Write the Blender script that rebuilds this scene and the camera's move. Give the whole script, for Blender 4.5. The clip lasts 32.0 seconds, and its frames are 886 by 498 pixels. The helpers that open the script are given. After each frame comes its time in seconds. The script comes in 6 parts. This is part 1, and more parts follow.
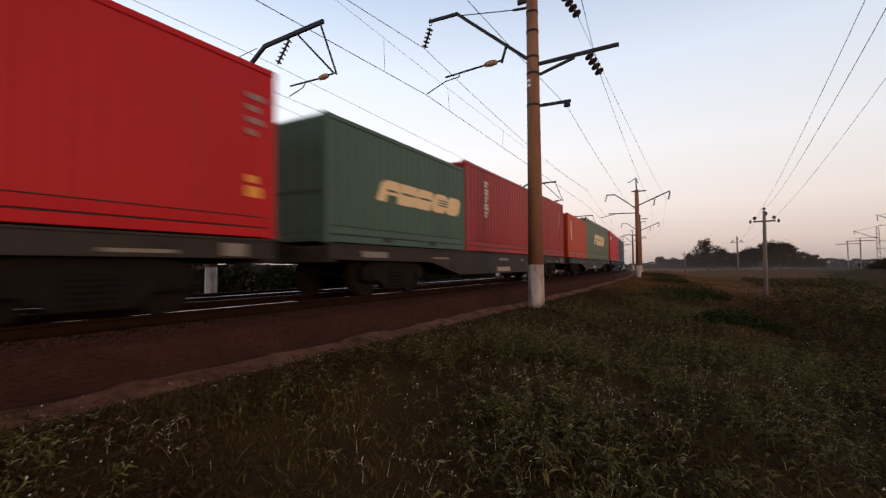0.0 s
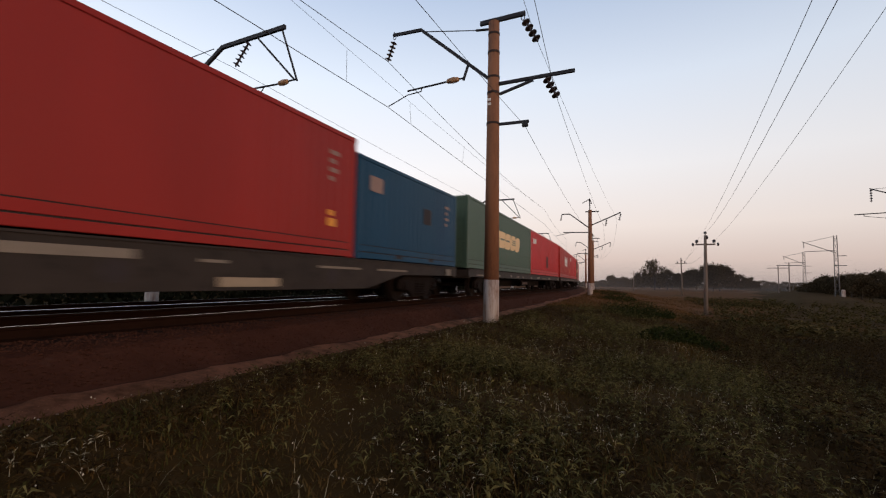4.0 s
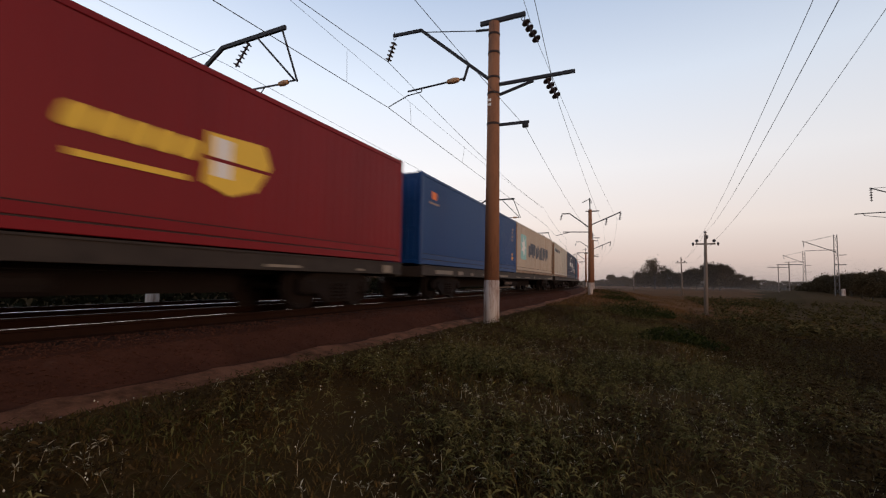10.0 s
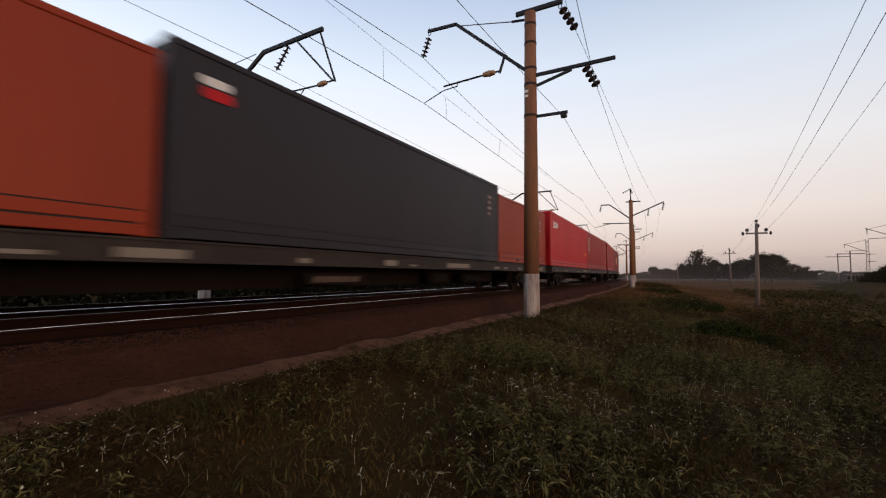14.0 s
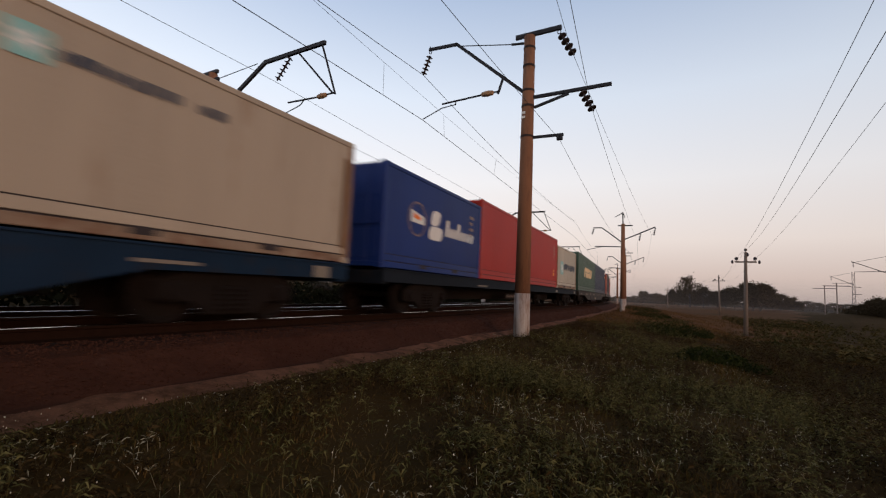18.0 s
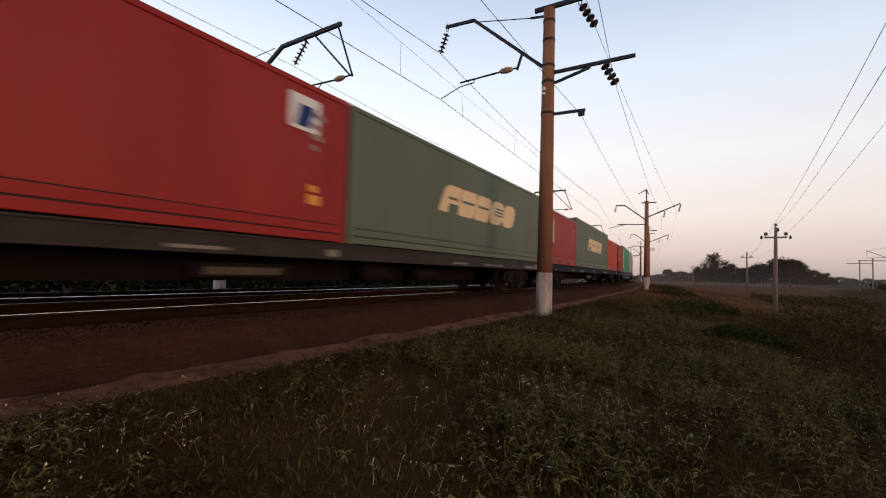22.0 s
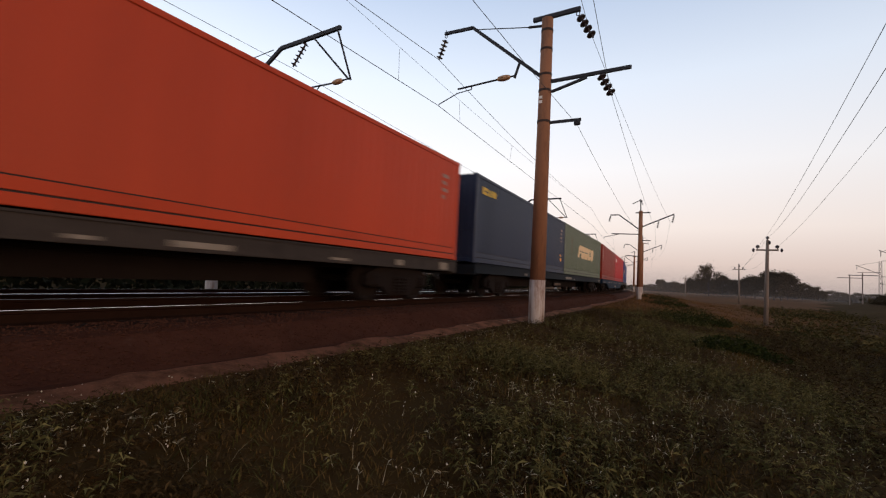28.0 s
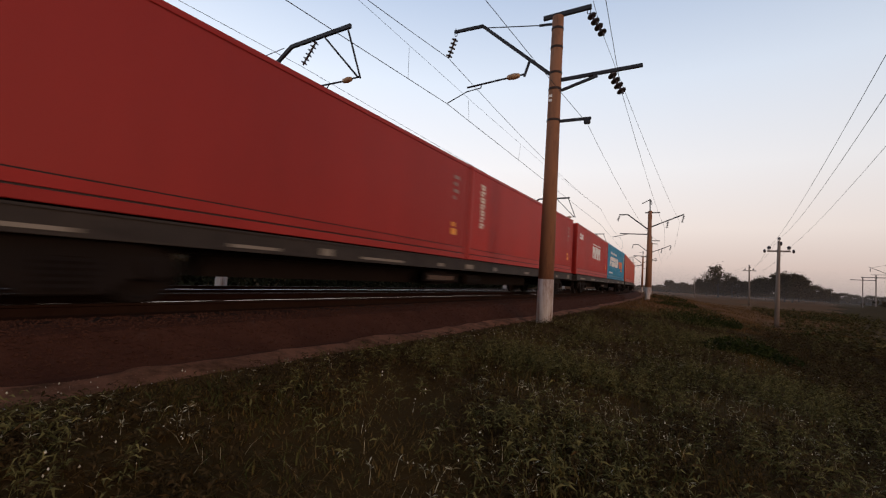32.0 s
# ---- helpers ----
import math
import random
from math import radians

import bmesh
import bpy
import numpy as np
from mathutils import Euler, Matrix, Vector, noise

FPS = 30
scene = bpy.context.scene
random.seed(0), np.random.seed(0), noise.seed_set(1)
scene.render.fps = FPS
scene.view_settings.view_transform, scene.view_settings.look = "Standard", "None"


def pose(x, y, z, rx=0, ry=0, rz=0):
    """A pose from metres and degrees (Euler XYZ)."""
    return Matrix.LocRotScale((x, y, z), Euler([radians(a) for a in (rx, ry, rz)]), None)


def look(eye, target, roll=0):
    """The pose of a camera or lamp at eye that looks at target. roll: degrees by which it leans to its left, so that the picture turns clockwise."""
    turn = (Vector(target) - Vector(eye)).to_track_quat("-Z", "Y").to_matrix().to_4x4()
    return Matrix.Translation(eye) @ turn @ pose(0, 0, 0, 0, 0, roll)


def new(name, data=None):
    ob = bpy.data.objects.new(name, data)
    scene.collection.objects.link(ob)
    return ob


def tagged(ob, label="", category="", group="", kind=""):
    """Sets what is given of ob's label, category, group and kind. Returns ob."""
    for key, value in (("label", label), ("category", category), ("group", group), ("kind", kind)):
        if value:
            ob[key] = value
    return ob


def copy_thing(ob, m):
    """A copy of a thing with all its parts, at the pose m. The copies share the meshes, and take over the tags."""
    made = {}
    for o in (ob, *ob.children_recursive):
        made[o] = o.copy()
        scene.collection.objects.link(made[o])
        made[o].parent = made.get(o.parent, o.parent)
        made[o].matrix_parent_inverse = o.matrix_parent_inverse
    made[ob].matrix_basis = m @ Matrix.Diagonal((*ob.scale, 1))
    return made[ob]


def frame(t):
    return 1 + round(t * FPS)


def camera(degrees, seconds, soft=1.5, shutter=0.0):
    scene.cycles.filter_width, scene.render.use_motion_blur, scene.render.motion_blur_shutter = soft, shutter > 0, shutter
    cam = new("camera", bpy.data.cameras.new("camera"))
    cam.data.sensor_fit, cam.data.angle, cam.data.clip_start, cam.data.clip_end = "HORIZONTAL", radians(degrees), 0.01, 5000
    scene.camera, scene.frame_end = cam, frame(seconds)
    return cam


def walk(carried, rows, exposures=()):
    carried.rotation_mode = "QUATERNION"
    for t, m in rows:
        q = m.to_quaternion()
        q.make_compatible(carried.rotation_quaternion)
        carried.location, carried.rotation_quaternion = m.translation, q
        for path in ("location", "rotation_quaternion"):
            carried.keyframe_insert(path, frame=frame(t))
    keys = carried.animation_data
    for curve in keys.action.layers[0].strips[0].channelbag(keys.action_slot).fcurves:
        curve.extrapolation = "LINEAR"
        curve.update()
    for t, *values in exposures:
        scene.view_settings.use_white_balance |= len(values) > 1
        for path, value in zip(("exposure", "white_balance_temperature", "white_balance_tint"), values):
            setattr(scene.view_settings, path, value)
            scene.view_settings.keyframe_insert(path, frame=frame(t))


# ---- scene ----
EYE = 0.65           # camera height over the rail heads, which lie at z = 0
TRACK_X = -7.53      # centre of the near track beside the camera
RADIUS = 583.0       # the line bends to the left ahead of the camera
TRACK_GAP = 4.1      # from one track to the other


def aim(x, y, z, yaw, pitch, roll):
    return pose(x, y, EYE + z, 0, 0, yaw) @ pose(0, 0, 0, 90 + pitch) @ pose(0, 0, 0, 0, 0, roll)


cam = camera(90.0, 32.0, soft=1.2, shutter=0.5)
# seconds, sway of the hand in metres, yaw, pitch, roll of the hand-held camera
VIEW = [
    (0, 0.016, 0.014, -0.011, 30.76, 2.28, -0.41), (0.5, 0.036, 0.042, -0.014, 29.11, 3.99, -0.16), (1, 0.060, 0.042, -0.016, 28.45, 4.69, 1.19),
    (1.5, 0.058, 0.063, 0.009, 27.88, 5.41, 1.09), (2, 0.056, 0.051, -0.010, 27.12, 5.20, 1.38), (2.5, 0.048, 0.070, 0.002, 26.46, 6.07, 1.22),
    (3, 0.065, 0.064, -0.013, 25.62, 4.83, 1.33), (3.5, 0.059, 0.069, -0.022, 25.40, 4.11, 1.21), (5.5, 0.071, 0.061, 0.012, 25.82, 4.14, 0.27),
    (6, 0.073, 0.057, 0.006, 25.36, 4.21, 0.26), (6.5, 0.060, 0.064, 0.007, 25.42, 4.20, 0.69), (7, 0.063, 0.052, 0.017, 26.00, 4.15, -0.19),
    (7.5, 0.058, 0.039, -0.010, 26.54, 3.21, -0.19), (8, 0.072, 0.019, 0.000, 26.73, 1.90, -1.02), (8.5, 0.062, 0.011, -0.004, 27.25, 2.03, -0.97),
    (9, 0.068, 0.017, 0.005, 26.96, 2.05, -0.74), (9.5, 0.068, 0.036, 0.010, 26.17, 2.89, -0.19), (10, 0.056, 0.050, 0.018, 25.48, 3.96, 1.00),
    (10.5, 0.037, 0.046, 0.012, 25.84, 4.21, 1.93), (11, 0.034, 0.016, 0.014, 26.72, 4.06, 1.22), (11.5, 0.026, 0.020, -0.000, 27.53, 4.41, 0.63),
    (12, 0.026, 0.016, 0.016, 27.85, 4.75, 0.74), (12.5, -0.001, 0.012, 0.006, 28.67, 4.16, 0.57), (13, 0.007, 0.010, 0.027, 28.77, 4.27, 0.55),
    (13.5, -0.002, 0.018, 0.024, 29.06, 4.44, 0.47), (14, -0.016, -0.024, 0.013, 30.05, 3.21, 0.34), (14.5, -0.044, -0.012, 0.001, 30.36, 2.95, 0.66),
    (16.5, -0.019, 0.013, -0.006, 28.70, 2.99, 2.08), (17, -0.034, 0.012, 0.000, 29.05, 5.10, 2.30), (17.5, -0.033, 0.028, 0.029, 29.58, 5.48, 2.08),
    (18, -0.016, -0.001, 0.012, 29.15, 5.30, 2.64), (18.5, -0.027, 0.017, -0.011, 29.20, 5.49, 3.76), (19, -0.048, 0.003, -0.016, 29.30, 4.71, 3.87),
    (19.5, -0.042, 0.018, -0.005, 29.21, 4.34, 3.62), (20, -0.036, -0.016, -0.036, 29.66, 3.81, 2.89), (20.5, -0.035, -0.025, -0.018, 31.13, 3.48, 2.13),
    (21, -0.049, -0.029, -0.021, 30.80, 3.00, 1.70), (21.5, -0.038, -0.043, -0.015, 31.48, 2.90, 2.02), (22, -0.045, -0.036, -0.014, 31.60, 2.84, 1.73),
    (22.5, -0.049, -0.045, -0.008, 32.04, 3.34, 2.23), (23, -0.052, -0.058, -0.035, 32.63, 2.76, 2.24), (23.5, -0.036, -0.072, -0.026, 32.62, 2.12, 2.46),
    (24, -0.037, -0.066, -0.021, 33.44, 2.32, 2.25), (24.5, -0.041, -0.055, -0.017, 33.27, 2.70, 2.40), (26.5, -0.049, -0.046, -0.016, 32.20, 2.66, 3.65),
    (27, -0.029, -0.030, -0.017, 31.41, 3.86, 3.59), (27.5, -0.028, -0.028, -0.009, 30.95, 3.77, 3.18), (28, -0.017, -0.028, -0.014, 30.96, 3.54, 3.00),
    (28.5, -0.012, -0.033, -0.017, 30.66, 3.27, 2.91), (29, -0.021, -0.012, -0.016, 30.31, 3.28, 2.87), (29.5, -0.003, -0.030, -0.026, 30.01, 2.76, 2.81),
    (30, -0.002, 0.003, -0.007, 30.69, 3.48, 2.02), (30.5, -0.019, -0.008, -0.009, 30.76, 3.92, 2.41), (31, -0.018, -0.032, -0.017, 31.19, 3.35, 2.28),
    (31.5, -0.045, -0.037, -0.021, 31.82, 3.52, 2.87), (32, -0.047, -0.049, -0.030, 31.87, 3.35, 3.46),
]
walk(cam, [(row[0], aim(*row[1:])) for row in VIEW], [(0.0, 0.06), (2.0, 0.02), (6.0, 0.0), (14.5, 0.02), (17.0, 0.08), (17.6, 0.0), (18.0, -0.08), (19.0, -0.12), (19.6, 0.0), (20.2, 0.10), (24.0, 0.10), (28.0, 0.10), (30.0, 0.05), (31.0, 0.0), (32.0, -0.02)])

# ---- light: clear sky at dusk, the glow low behind the camera ----
SUN_AZ, SUN_EL = 112.0, 5.0     # degrees clockwise from the track's direction, degrees up
world = bpy.data.worlds.new("dusk")
scene.world = world
world.use_nodes = True
wn, wl = world.node_tree.nodes, world.node_tree.links
bg = wn["Background"]
sky = wn.new("ShaderNodeTexSky")
sky.sky_type = "NISHITA"
sky.sun_disc = False
sky.sun_elevation, sky.sun_rotation = radians(SUN_EL), radians(SUN_AZ)
sky.air_density, sky.dust_density, sky.ozone_density = 1.0, 2.0, 2.0
# pale band of dusk over the horizon, blue above it, dark towards the zenith
coord = wn.new("ShaderNodeTexCoord")
split = wn.new("ShaderNodeSeparateXYZ")
wl.new(coord.outputs["Generated"], split.inputs[0])
band = wn.new("ShaderNodeValToRGB")
stops = [(0.0, (0.48, 0.39, 0.365)), (0.05, (0.70, 0.56, 0.51)), (0.12, (0.86, 0.75, 0.70)), (0.24, (0.875, 0.85, 0.862)), (0.4, (0.72, 0.785, 0.895)), (0.58, (0.42, 0.52, 0.705)), (0.74, (0.13, 0.179, 0.274)), (1.0, (0.06, 0.09, 0.151))]
while len(band.color_ramp.elements) < len(stops):
    band.color_ramp.elements.new(0.5)
for e, (at, c) in zip(band.color_ramp.elements, stops):
    e.position, e.color = at, (*c, 1)
wl.new(split.outputs[2], band.inputs[0])
tint = wn.new("ShaderNodeMix")
tint.data_type, tint.blend_type = "RGBA", "ADD"
tint.inputs[0].default_value = 0.012
wl.new(band.outputs[0], tint.inputs[6])
wl.new(sky.outputs[0], tint.inputs[7])
# the sky is a little brighter over the tracks than over the meadow
side = wn.new("ShaderNodeMapRange")
for i, v in enumerate((-1.0, 1.0, 1.20, 0.78)):
    side.inputs[i + 1].default_value = v
wl.new(split.outputs[0], side.inputs[0])
grade = wn.new("ShaderNodeVectorMath")
grade.operation = "SCALE"
wl.new(tint.outputs[2], grade.inputs[0])
wl.new(side.outputs[0], grade.inputs["Scale"])
wl.new(grade.outputs[0], bg.inputs[0])
bg.inputs[1].default_value = 1.0
sun = new("sun", bpy.data.lights.new("sun", "SUN"))
sun.data.energy, sun.data.angle, sun.data.color = 1.3, radians(24), (1.0, 0.60, 0.38)
sd = Vector((math.sin(radians(SUN_AZ)) * math.cos(radians(SUN_EL)), math.cos(radians(SUN_AZ)) * math.cos(radians(SUN_EL)), math.sin(radians(SUN_EL))))
sun.matrix_world = look(sd * 50, (0, 0, 0))

# ---- materials ----
def material(name, base, rough=0.7, metal=0.0, dark=0.5, scale=3.0, fine=40.0, spot=None, spot_amount=0.35, bump=0.15, streak=False, vary=0.0, gloss=0.5):
    """Painted or raw surface with broad stains, fine grain, optional spots of rust or dirt and relief."""
    m = bpy.data.materials.new(name)
    m.use_nodes = True
    n, l = m.node_tree.nodes, m.node_tree.links
    b = n["Principled BSDF"]
    b.inputs["Roughness"].default_value, b.inputs["Metallic"].default_value = rough, metal
    b.inputs["Specular IOR Level"].default_value = gloss
    tc = n.new("ShaderNodeTexCoord")
    src = tc.outputs["Object"]
    if streak:
        mp = n.new("ShaderNodeMapping")
        mp.inputs["Scale"].default_value = (1, 1, 0.16)
        l.new(src, mp.inputs[0])
        src = mp.outputs[0]
    if vary:
        oi = n.new("ShaderNodeObjectInfo")
        add = n.new("ShaderNodeVectorMath")
        add.operation = "MULTIPLY_ADD"
        cmb = n.new("ShaderNodeCombineXYZ")
        for i in range(3):
            l.new(oi.outputs["Random"], cmb.inputs[i])
        l.new(cmb.outputs[0], add.inputs[0])
        add.inputs[1].default_value = (37, 53, 71)
        l.new(src, add.inputs[2])
        src = add.outputs[0]
    big = n.new("ShaderNodeTexNoise")
    big.inputs["Scale"].default_value, big.inputs["Detail"].default_value, big.inputs["Roughness"].default_value = scale, 6, 0.62
    l.new(src, big.inputs["Vector"])
    small = n.new("ShaderNodeTexNoise")
    small.inputs["Scale"].default_value, small.inputs["Detail"].default_value = fine, 4
    l.new(tc.outputs["Object"], small.inputs["Vector"])

    def ramp(src_, a, b_):
        r = n.new("ShaderNodeMapRange")
        r.inputs[1].default_value, r.inputs[2].default_value = a, b_
        l.new(src_, r.inputs[0])
        return r.outputs[0]

    def mix(fac, a, c):
        x = n.new("ShaderNodeMix")
        x.data_type = "RGBA"
        l.new(fac, x.inputs[0])
        for i, v in ((6, a), (7, c)):
            if isinstance(v, tuple):
                x.inputs[i].default_value = (*v, 1)
            else:
                l.new(v, x.inputs[i])
        return x.outputs[2]

    low = tuple(c * (1 - dark) for c in base)
    col = mix(ramp(big.outputs[0], 0.3, 0.68), low, tuple(base))
    col = mix(ramp(small.outputs[0], 0.25, 0.75), tuple(c * (1 - dark * 0.5) for c in base), col)
    if spot:
        sp = n.new("ShaderNodeTexNoise")
        sp.inputs["Scale"].default_value, sp.inputs["Detail"].default_value, sp.inputs["Roughness"].default_value = scale * 2.3, 8, 0.7
        l.new(src, sp.inputs["Vector"])
        col = mix(ramp(sp.outputs[0], 0.72 - spot_amount * 0.35, 0.80 - spot_amount * 0.2), col, tuple(spot))
    l.new(col, b.inputs["Base Color"])
    if bump:
        bp = n.new("ShaderNodeBump")
        bp.inputs["Strength"].default_value, bp.inputs["Distance"].default_value = bump, 0.02
        l.new(small.outputs[0], bp.inputs["Height"])
        l.new(bp.outputs[0], b.inputs["Normal"])
    return m


RUST = (0.13, 0.05, 0.025)
DIRT = (0.06, 0.045, 0.035)


def paint(name, base, spot=RUST, amount=0.20, rough=0.42):
    return material(name, base, rough, 0.0, 0.38, 0.6, 30.0, spot, amount, 0.05, streak=True, vary=1.0, gloss=0.16)


PAINTS = {
    "bright_red": paint("bright_red_paint", (0.53, 0.013, 0.016)),
    "red": paint("red_paint", (0.42, 0.026, 0.018)),
    "dark_red": paint("dark_red_paint", (0.345, 0.026, 0.020)),
    "maroon": paint("maroon_paint", (0.21, 0.010, 0.014)),
    "brown_red": paint("brown_red_paint", (0.30, 0.030, 0.015)),
    "orange": paint("orange_red_paint", (0.50, 0.058, 0.017)),
    "green": paint("grey_green_paint", (0.128, 0.158, 0.100), amount=0.26),
    "teal_green": paint("blue_green_paint", (0.072, 0.125, 0.090), amount=0.25),
    "bright_green": paint("bright_green_paint", (0.042, 0.29, 0.13), amount=0.15),
    "steel_blue": paint("steel_blue_paint", (0.008, 0.062, 0.130), amount=0.18),
    "blue": paint("blue_paint", (0.007, 0.050, 0.180), amount=0.12),
    "royal": paint("royal_blue_paint", (0.010, 0.034, 0.180), amount=0.1),
    "sky_blue": paint("sky_blue_paint", (0.014, 0.26, 0.46), amount=0.1),
    "navy": paint("navy_paint", (0.022, 0.032, 0.068), amount=0.14),
    "slate": paint("slate_blue_paint", (0.037, 0.048, 0.088), amount=0.14),
    "dull_orange": paint("dull_orange_paint", (0.33, 0.046, 0.016), amount=0.3),
    "charcoal": paint("charcoal_paint", (0.033, 0.028, 0.033), amount=0.12),
    "white": paint("grey_white_paint", (0.53, 0.48, 0.39), spot=(0.20, 0.13, 0.08), amount=0.38),
    "beige": paint("beige_paint", (0.49, 0.40, 0.305), spot=(0.24, 0.14, 0.08), amount=0.45),
}
RUSTY_POST = material("rusty_beige_post", (0.30, 0.17, 0.09), 0.7, 0, 0.5, 1.5, 20, (0.22, 0.075, 0.025), 0.6, 0.1, vary=1.0)
RUSTY_RAIL = material("rusty_beige_rail", (0.33, 0.235, 0.16), 0.75, 0, 0.5, 1.2, 20, (0.15, 0.062, 0.028), 0.8, 0.1, vary=1.0)
CREAM = material("cream_lettering", (0.80, 0.57, 0.30), 0.6, dark=0.15, bump=0)
LETTER = material("white_lettering", (0.78, 0.76, 0.72), 0.6, dark=0.18, bump=0)
LETTER_DARK = material("dark_lettering", (0.035, 0.045, 0.07), 0.6, dark=0.2, bump=0)
LETTER_YELLOW = material("yellow_lettering", (0.75, 0.48, 0.04), 0.6, dark=0.15, bump=0)
LETTER_ORANGE = material("orange_lettering", (0.85, 0.20, 0.03), 0.6, dark=0.15, bump=0)
COLUMN_WHITE = material("warm_white_lettering", (0.70, 0.60, 0.49), 0.6, dark=0.25, bump=0)
FADED = material("faded_pale_lettering", (0.33, 0.21, 0.17), 0.6, dark=0.4, scale=6, bump=0)
STAIN = material("dark_red_stain", (0.11, 0.022, 0.016), 0.8, dark=0.3, bump=0)
STICKER = material("orange_sticker", (0.80, 0.34, 0.04), 0.6, dark=0.15, bump=0)
TEAL = material("pale_teal_panel", (0.25, 0.52, 0.50), 0.6, dark=0.15, bump=0)
# real dark squares, and also shade in grooves and openings, put into colour
DARK_PATCH = material("dark_patch", (0.03, 0.02, 0.02), 0.8, dark=0.3, bump=0)
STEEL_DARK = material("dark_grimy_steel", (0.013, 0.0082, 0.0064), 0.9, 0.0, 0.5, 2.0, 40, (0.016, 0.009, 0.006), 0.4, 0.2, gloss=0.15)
SILL_GREY = material("grey_sill_paint", (0.046, 0.034, 0.027), 0.6, 0.0, 0.6, 1.3, 30, (0.014, 0.009, 0.007), 0.6, 0.15, vary=1.0, gloss=0.2)
SILL_BLUE = material("blue_sill_paint", (0.009, 0.026, 0.056), 0.7, 0.0, 0.55, 1.3, 30, (0.020, 0.016, 0.014), 0.5, 0.15, vary=1.0, gloss=0.12)
SILL_SLATE = material("slate_sill_paint", (0.0105, 0.0145, 0.0215), 0.7, 0.0, 0.55, 1.3, 30, (0.016, 0.012, 0.010), 0.5, 0.15, vary=1.0, gloss=0.12)
CHALK = material("faded_white_marking", (0.26, 0.215, 0.165), 0.7, dark=0.5, scale=6, bump=0)
RUST_PATCH = material("rust_stain", (0.17, 0.080, 0.036), 0.9, 0, 0.5, 2.0, 20, (0.34, 0.25, 0.17), 0.6, 0.1, streak=True)
PANEL_TAN = material("faded_cream_panel", (0.40, 0.31, 0.21), 0.7, dark=0.45, scale=4, bump=0)
WHITE_STONE = material("white_pebble", (0.55, 0.47, 0.42), 0.8, dark=0.3, bump=0)
CHALK_TAN = material("faded_tan_marking", (0.12, 0.072, 0.044), 0.7, dark=0.5, scale=6, bump=0)
RUBBER = material("black_hose", (0.02, 0.02, 0.02), 0.6, bump=0.05)
# rail head coloured dark in place of the dark underside it would mirror
RAIL_DARK = material("dark_reflection_rail_head", (0.10, 0.08, 0.07), 0.6, 1.0, 0.3, 5, 60, bump=0.03)
RAIL_TOP = material("polished_rail_head", (0.90, 0.80, 0.73), 0.20, 1.0, 0.1, 5, 60, bump=0.03)
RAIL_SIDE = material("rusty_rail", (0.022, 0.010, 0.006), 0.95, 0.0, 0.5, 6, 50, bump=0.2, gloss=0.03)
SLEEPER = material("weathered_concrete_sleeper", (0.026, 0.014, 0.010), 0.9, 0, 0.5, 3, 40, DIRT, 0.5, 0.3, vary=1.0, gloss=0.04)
BALLAST = material("dark_brown_ballast", (0.072, 0.029, 0.018), 0.95, 0, 0.6, 1.5, 22, (0.068, 0.034, 0.023), 0.4, 1.0, gloss=0.04)
STONE = material("ballast_stone", (0.070, 0.029, 0.018), 0.95, 0, 0.45, 3, 30, (0.070, 0.033, 0.022), 0.3, 0.3, gloss=0.04)
PATH = material("tan_gravel", (0.30, 0.135, 0.076), 0.95, 0, 0.7, 0.8, 28, (0.060, 0.030, 0.015), 0.75, 0.8, gloss=0.05)
PATH_STONE = material("pale_gravel_stone", (0.27, 0.128, 0.076), 0.9, 0, 0.5, 4, 30, (0.42, 0.36, 0.32), 0.3, 0.3)
CONCRETE = material("stained_brown_concrete", (0.33, 0.145, 0.072), 0.9, 0, 0.5, 1.6, 24, (0.11, 0.050, 0.030), 0.6, 0.35, streak=True)
CONCRETE_GREY = material("grey_concrete", (0.26, 0.20, 0.17), 0.9, 0, 0.4, 1.6, 24, (0.12, 0.08, 0.06), 0.4, 0.3, streak=True)
WHITEWASH = material("chipped_whitewash", (0.56, 0.49, 0.44), 0.9, 0, 0.35, 2.2, 24, (0.20, 0.11, 0.07), 0.8, 0.35, streak=True)
BAND = material("rusty_iron", (0.055, 0.035, 0.03), 0.8, 0.3, 0.5, 5, 40, RUST, 0.4, 0.2)
IRON = material("dark_iron", (0.030, 0.030, 0.036), 0.65, 0.4, 0.4, 5, 40, RUST, 0.2, 0.15)
GLASS_INS = material("brown_glazed_porcelain", (0.040, 0.028, 0.030), 0.3, 0, 0.3, 5, 40, bump=0)
POLYMER = material("tan_insulator", (0.42, 0.24, 0.12), 0.45, 0, 0.25, 6, 40, bump=0.05)
COPPER = material("weathered_wire", (0.05, 0.045, 0.045), 0.6, 0.5, 0.3, 5, 40, bump=0)
WOOD = material("grey_weathered_wood", (0.22, 0.165, 0.13), 0.9, 0, 0.45, 2, 30, DIRT, 0.35, 0.4, streak=True)
LATTICE = material("galvanised_lattice", (0.16, 0.15, 0.15), 0.6, 0.4, 0.35, 3, 30, RUST, 0.25, 0.1)
SOIL = material("dark_grassy_soil", (0.074, 0.042, 0.014), 1.0, 0, 0.6, 0.25, 9, (0.070, 0.036, 0.015), 0.55, 1.0, gloss=0.03)
# darker copy of the soil: the hollow's shade is put into its colour
HOLLOW_SOIL = material("shade_darkened_soil", (0.036, 0.020, 0.008), 1.0, 0, 0.6, 0.3, 9, (0.046, 0.024, 0.009), 0.5, 1.0, gloss=0.03)
FIELD_SOIL = material("dry_reddish_field", (0.155, 0.072, 0.032), 1.0, 0, 0.5, 0.05, 1.5, (0.060, 0.044, 0.018), 0.5, 1.0, gloss=0.03)
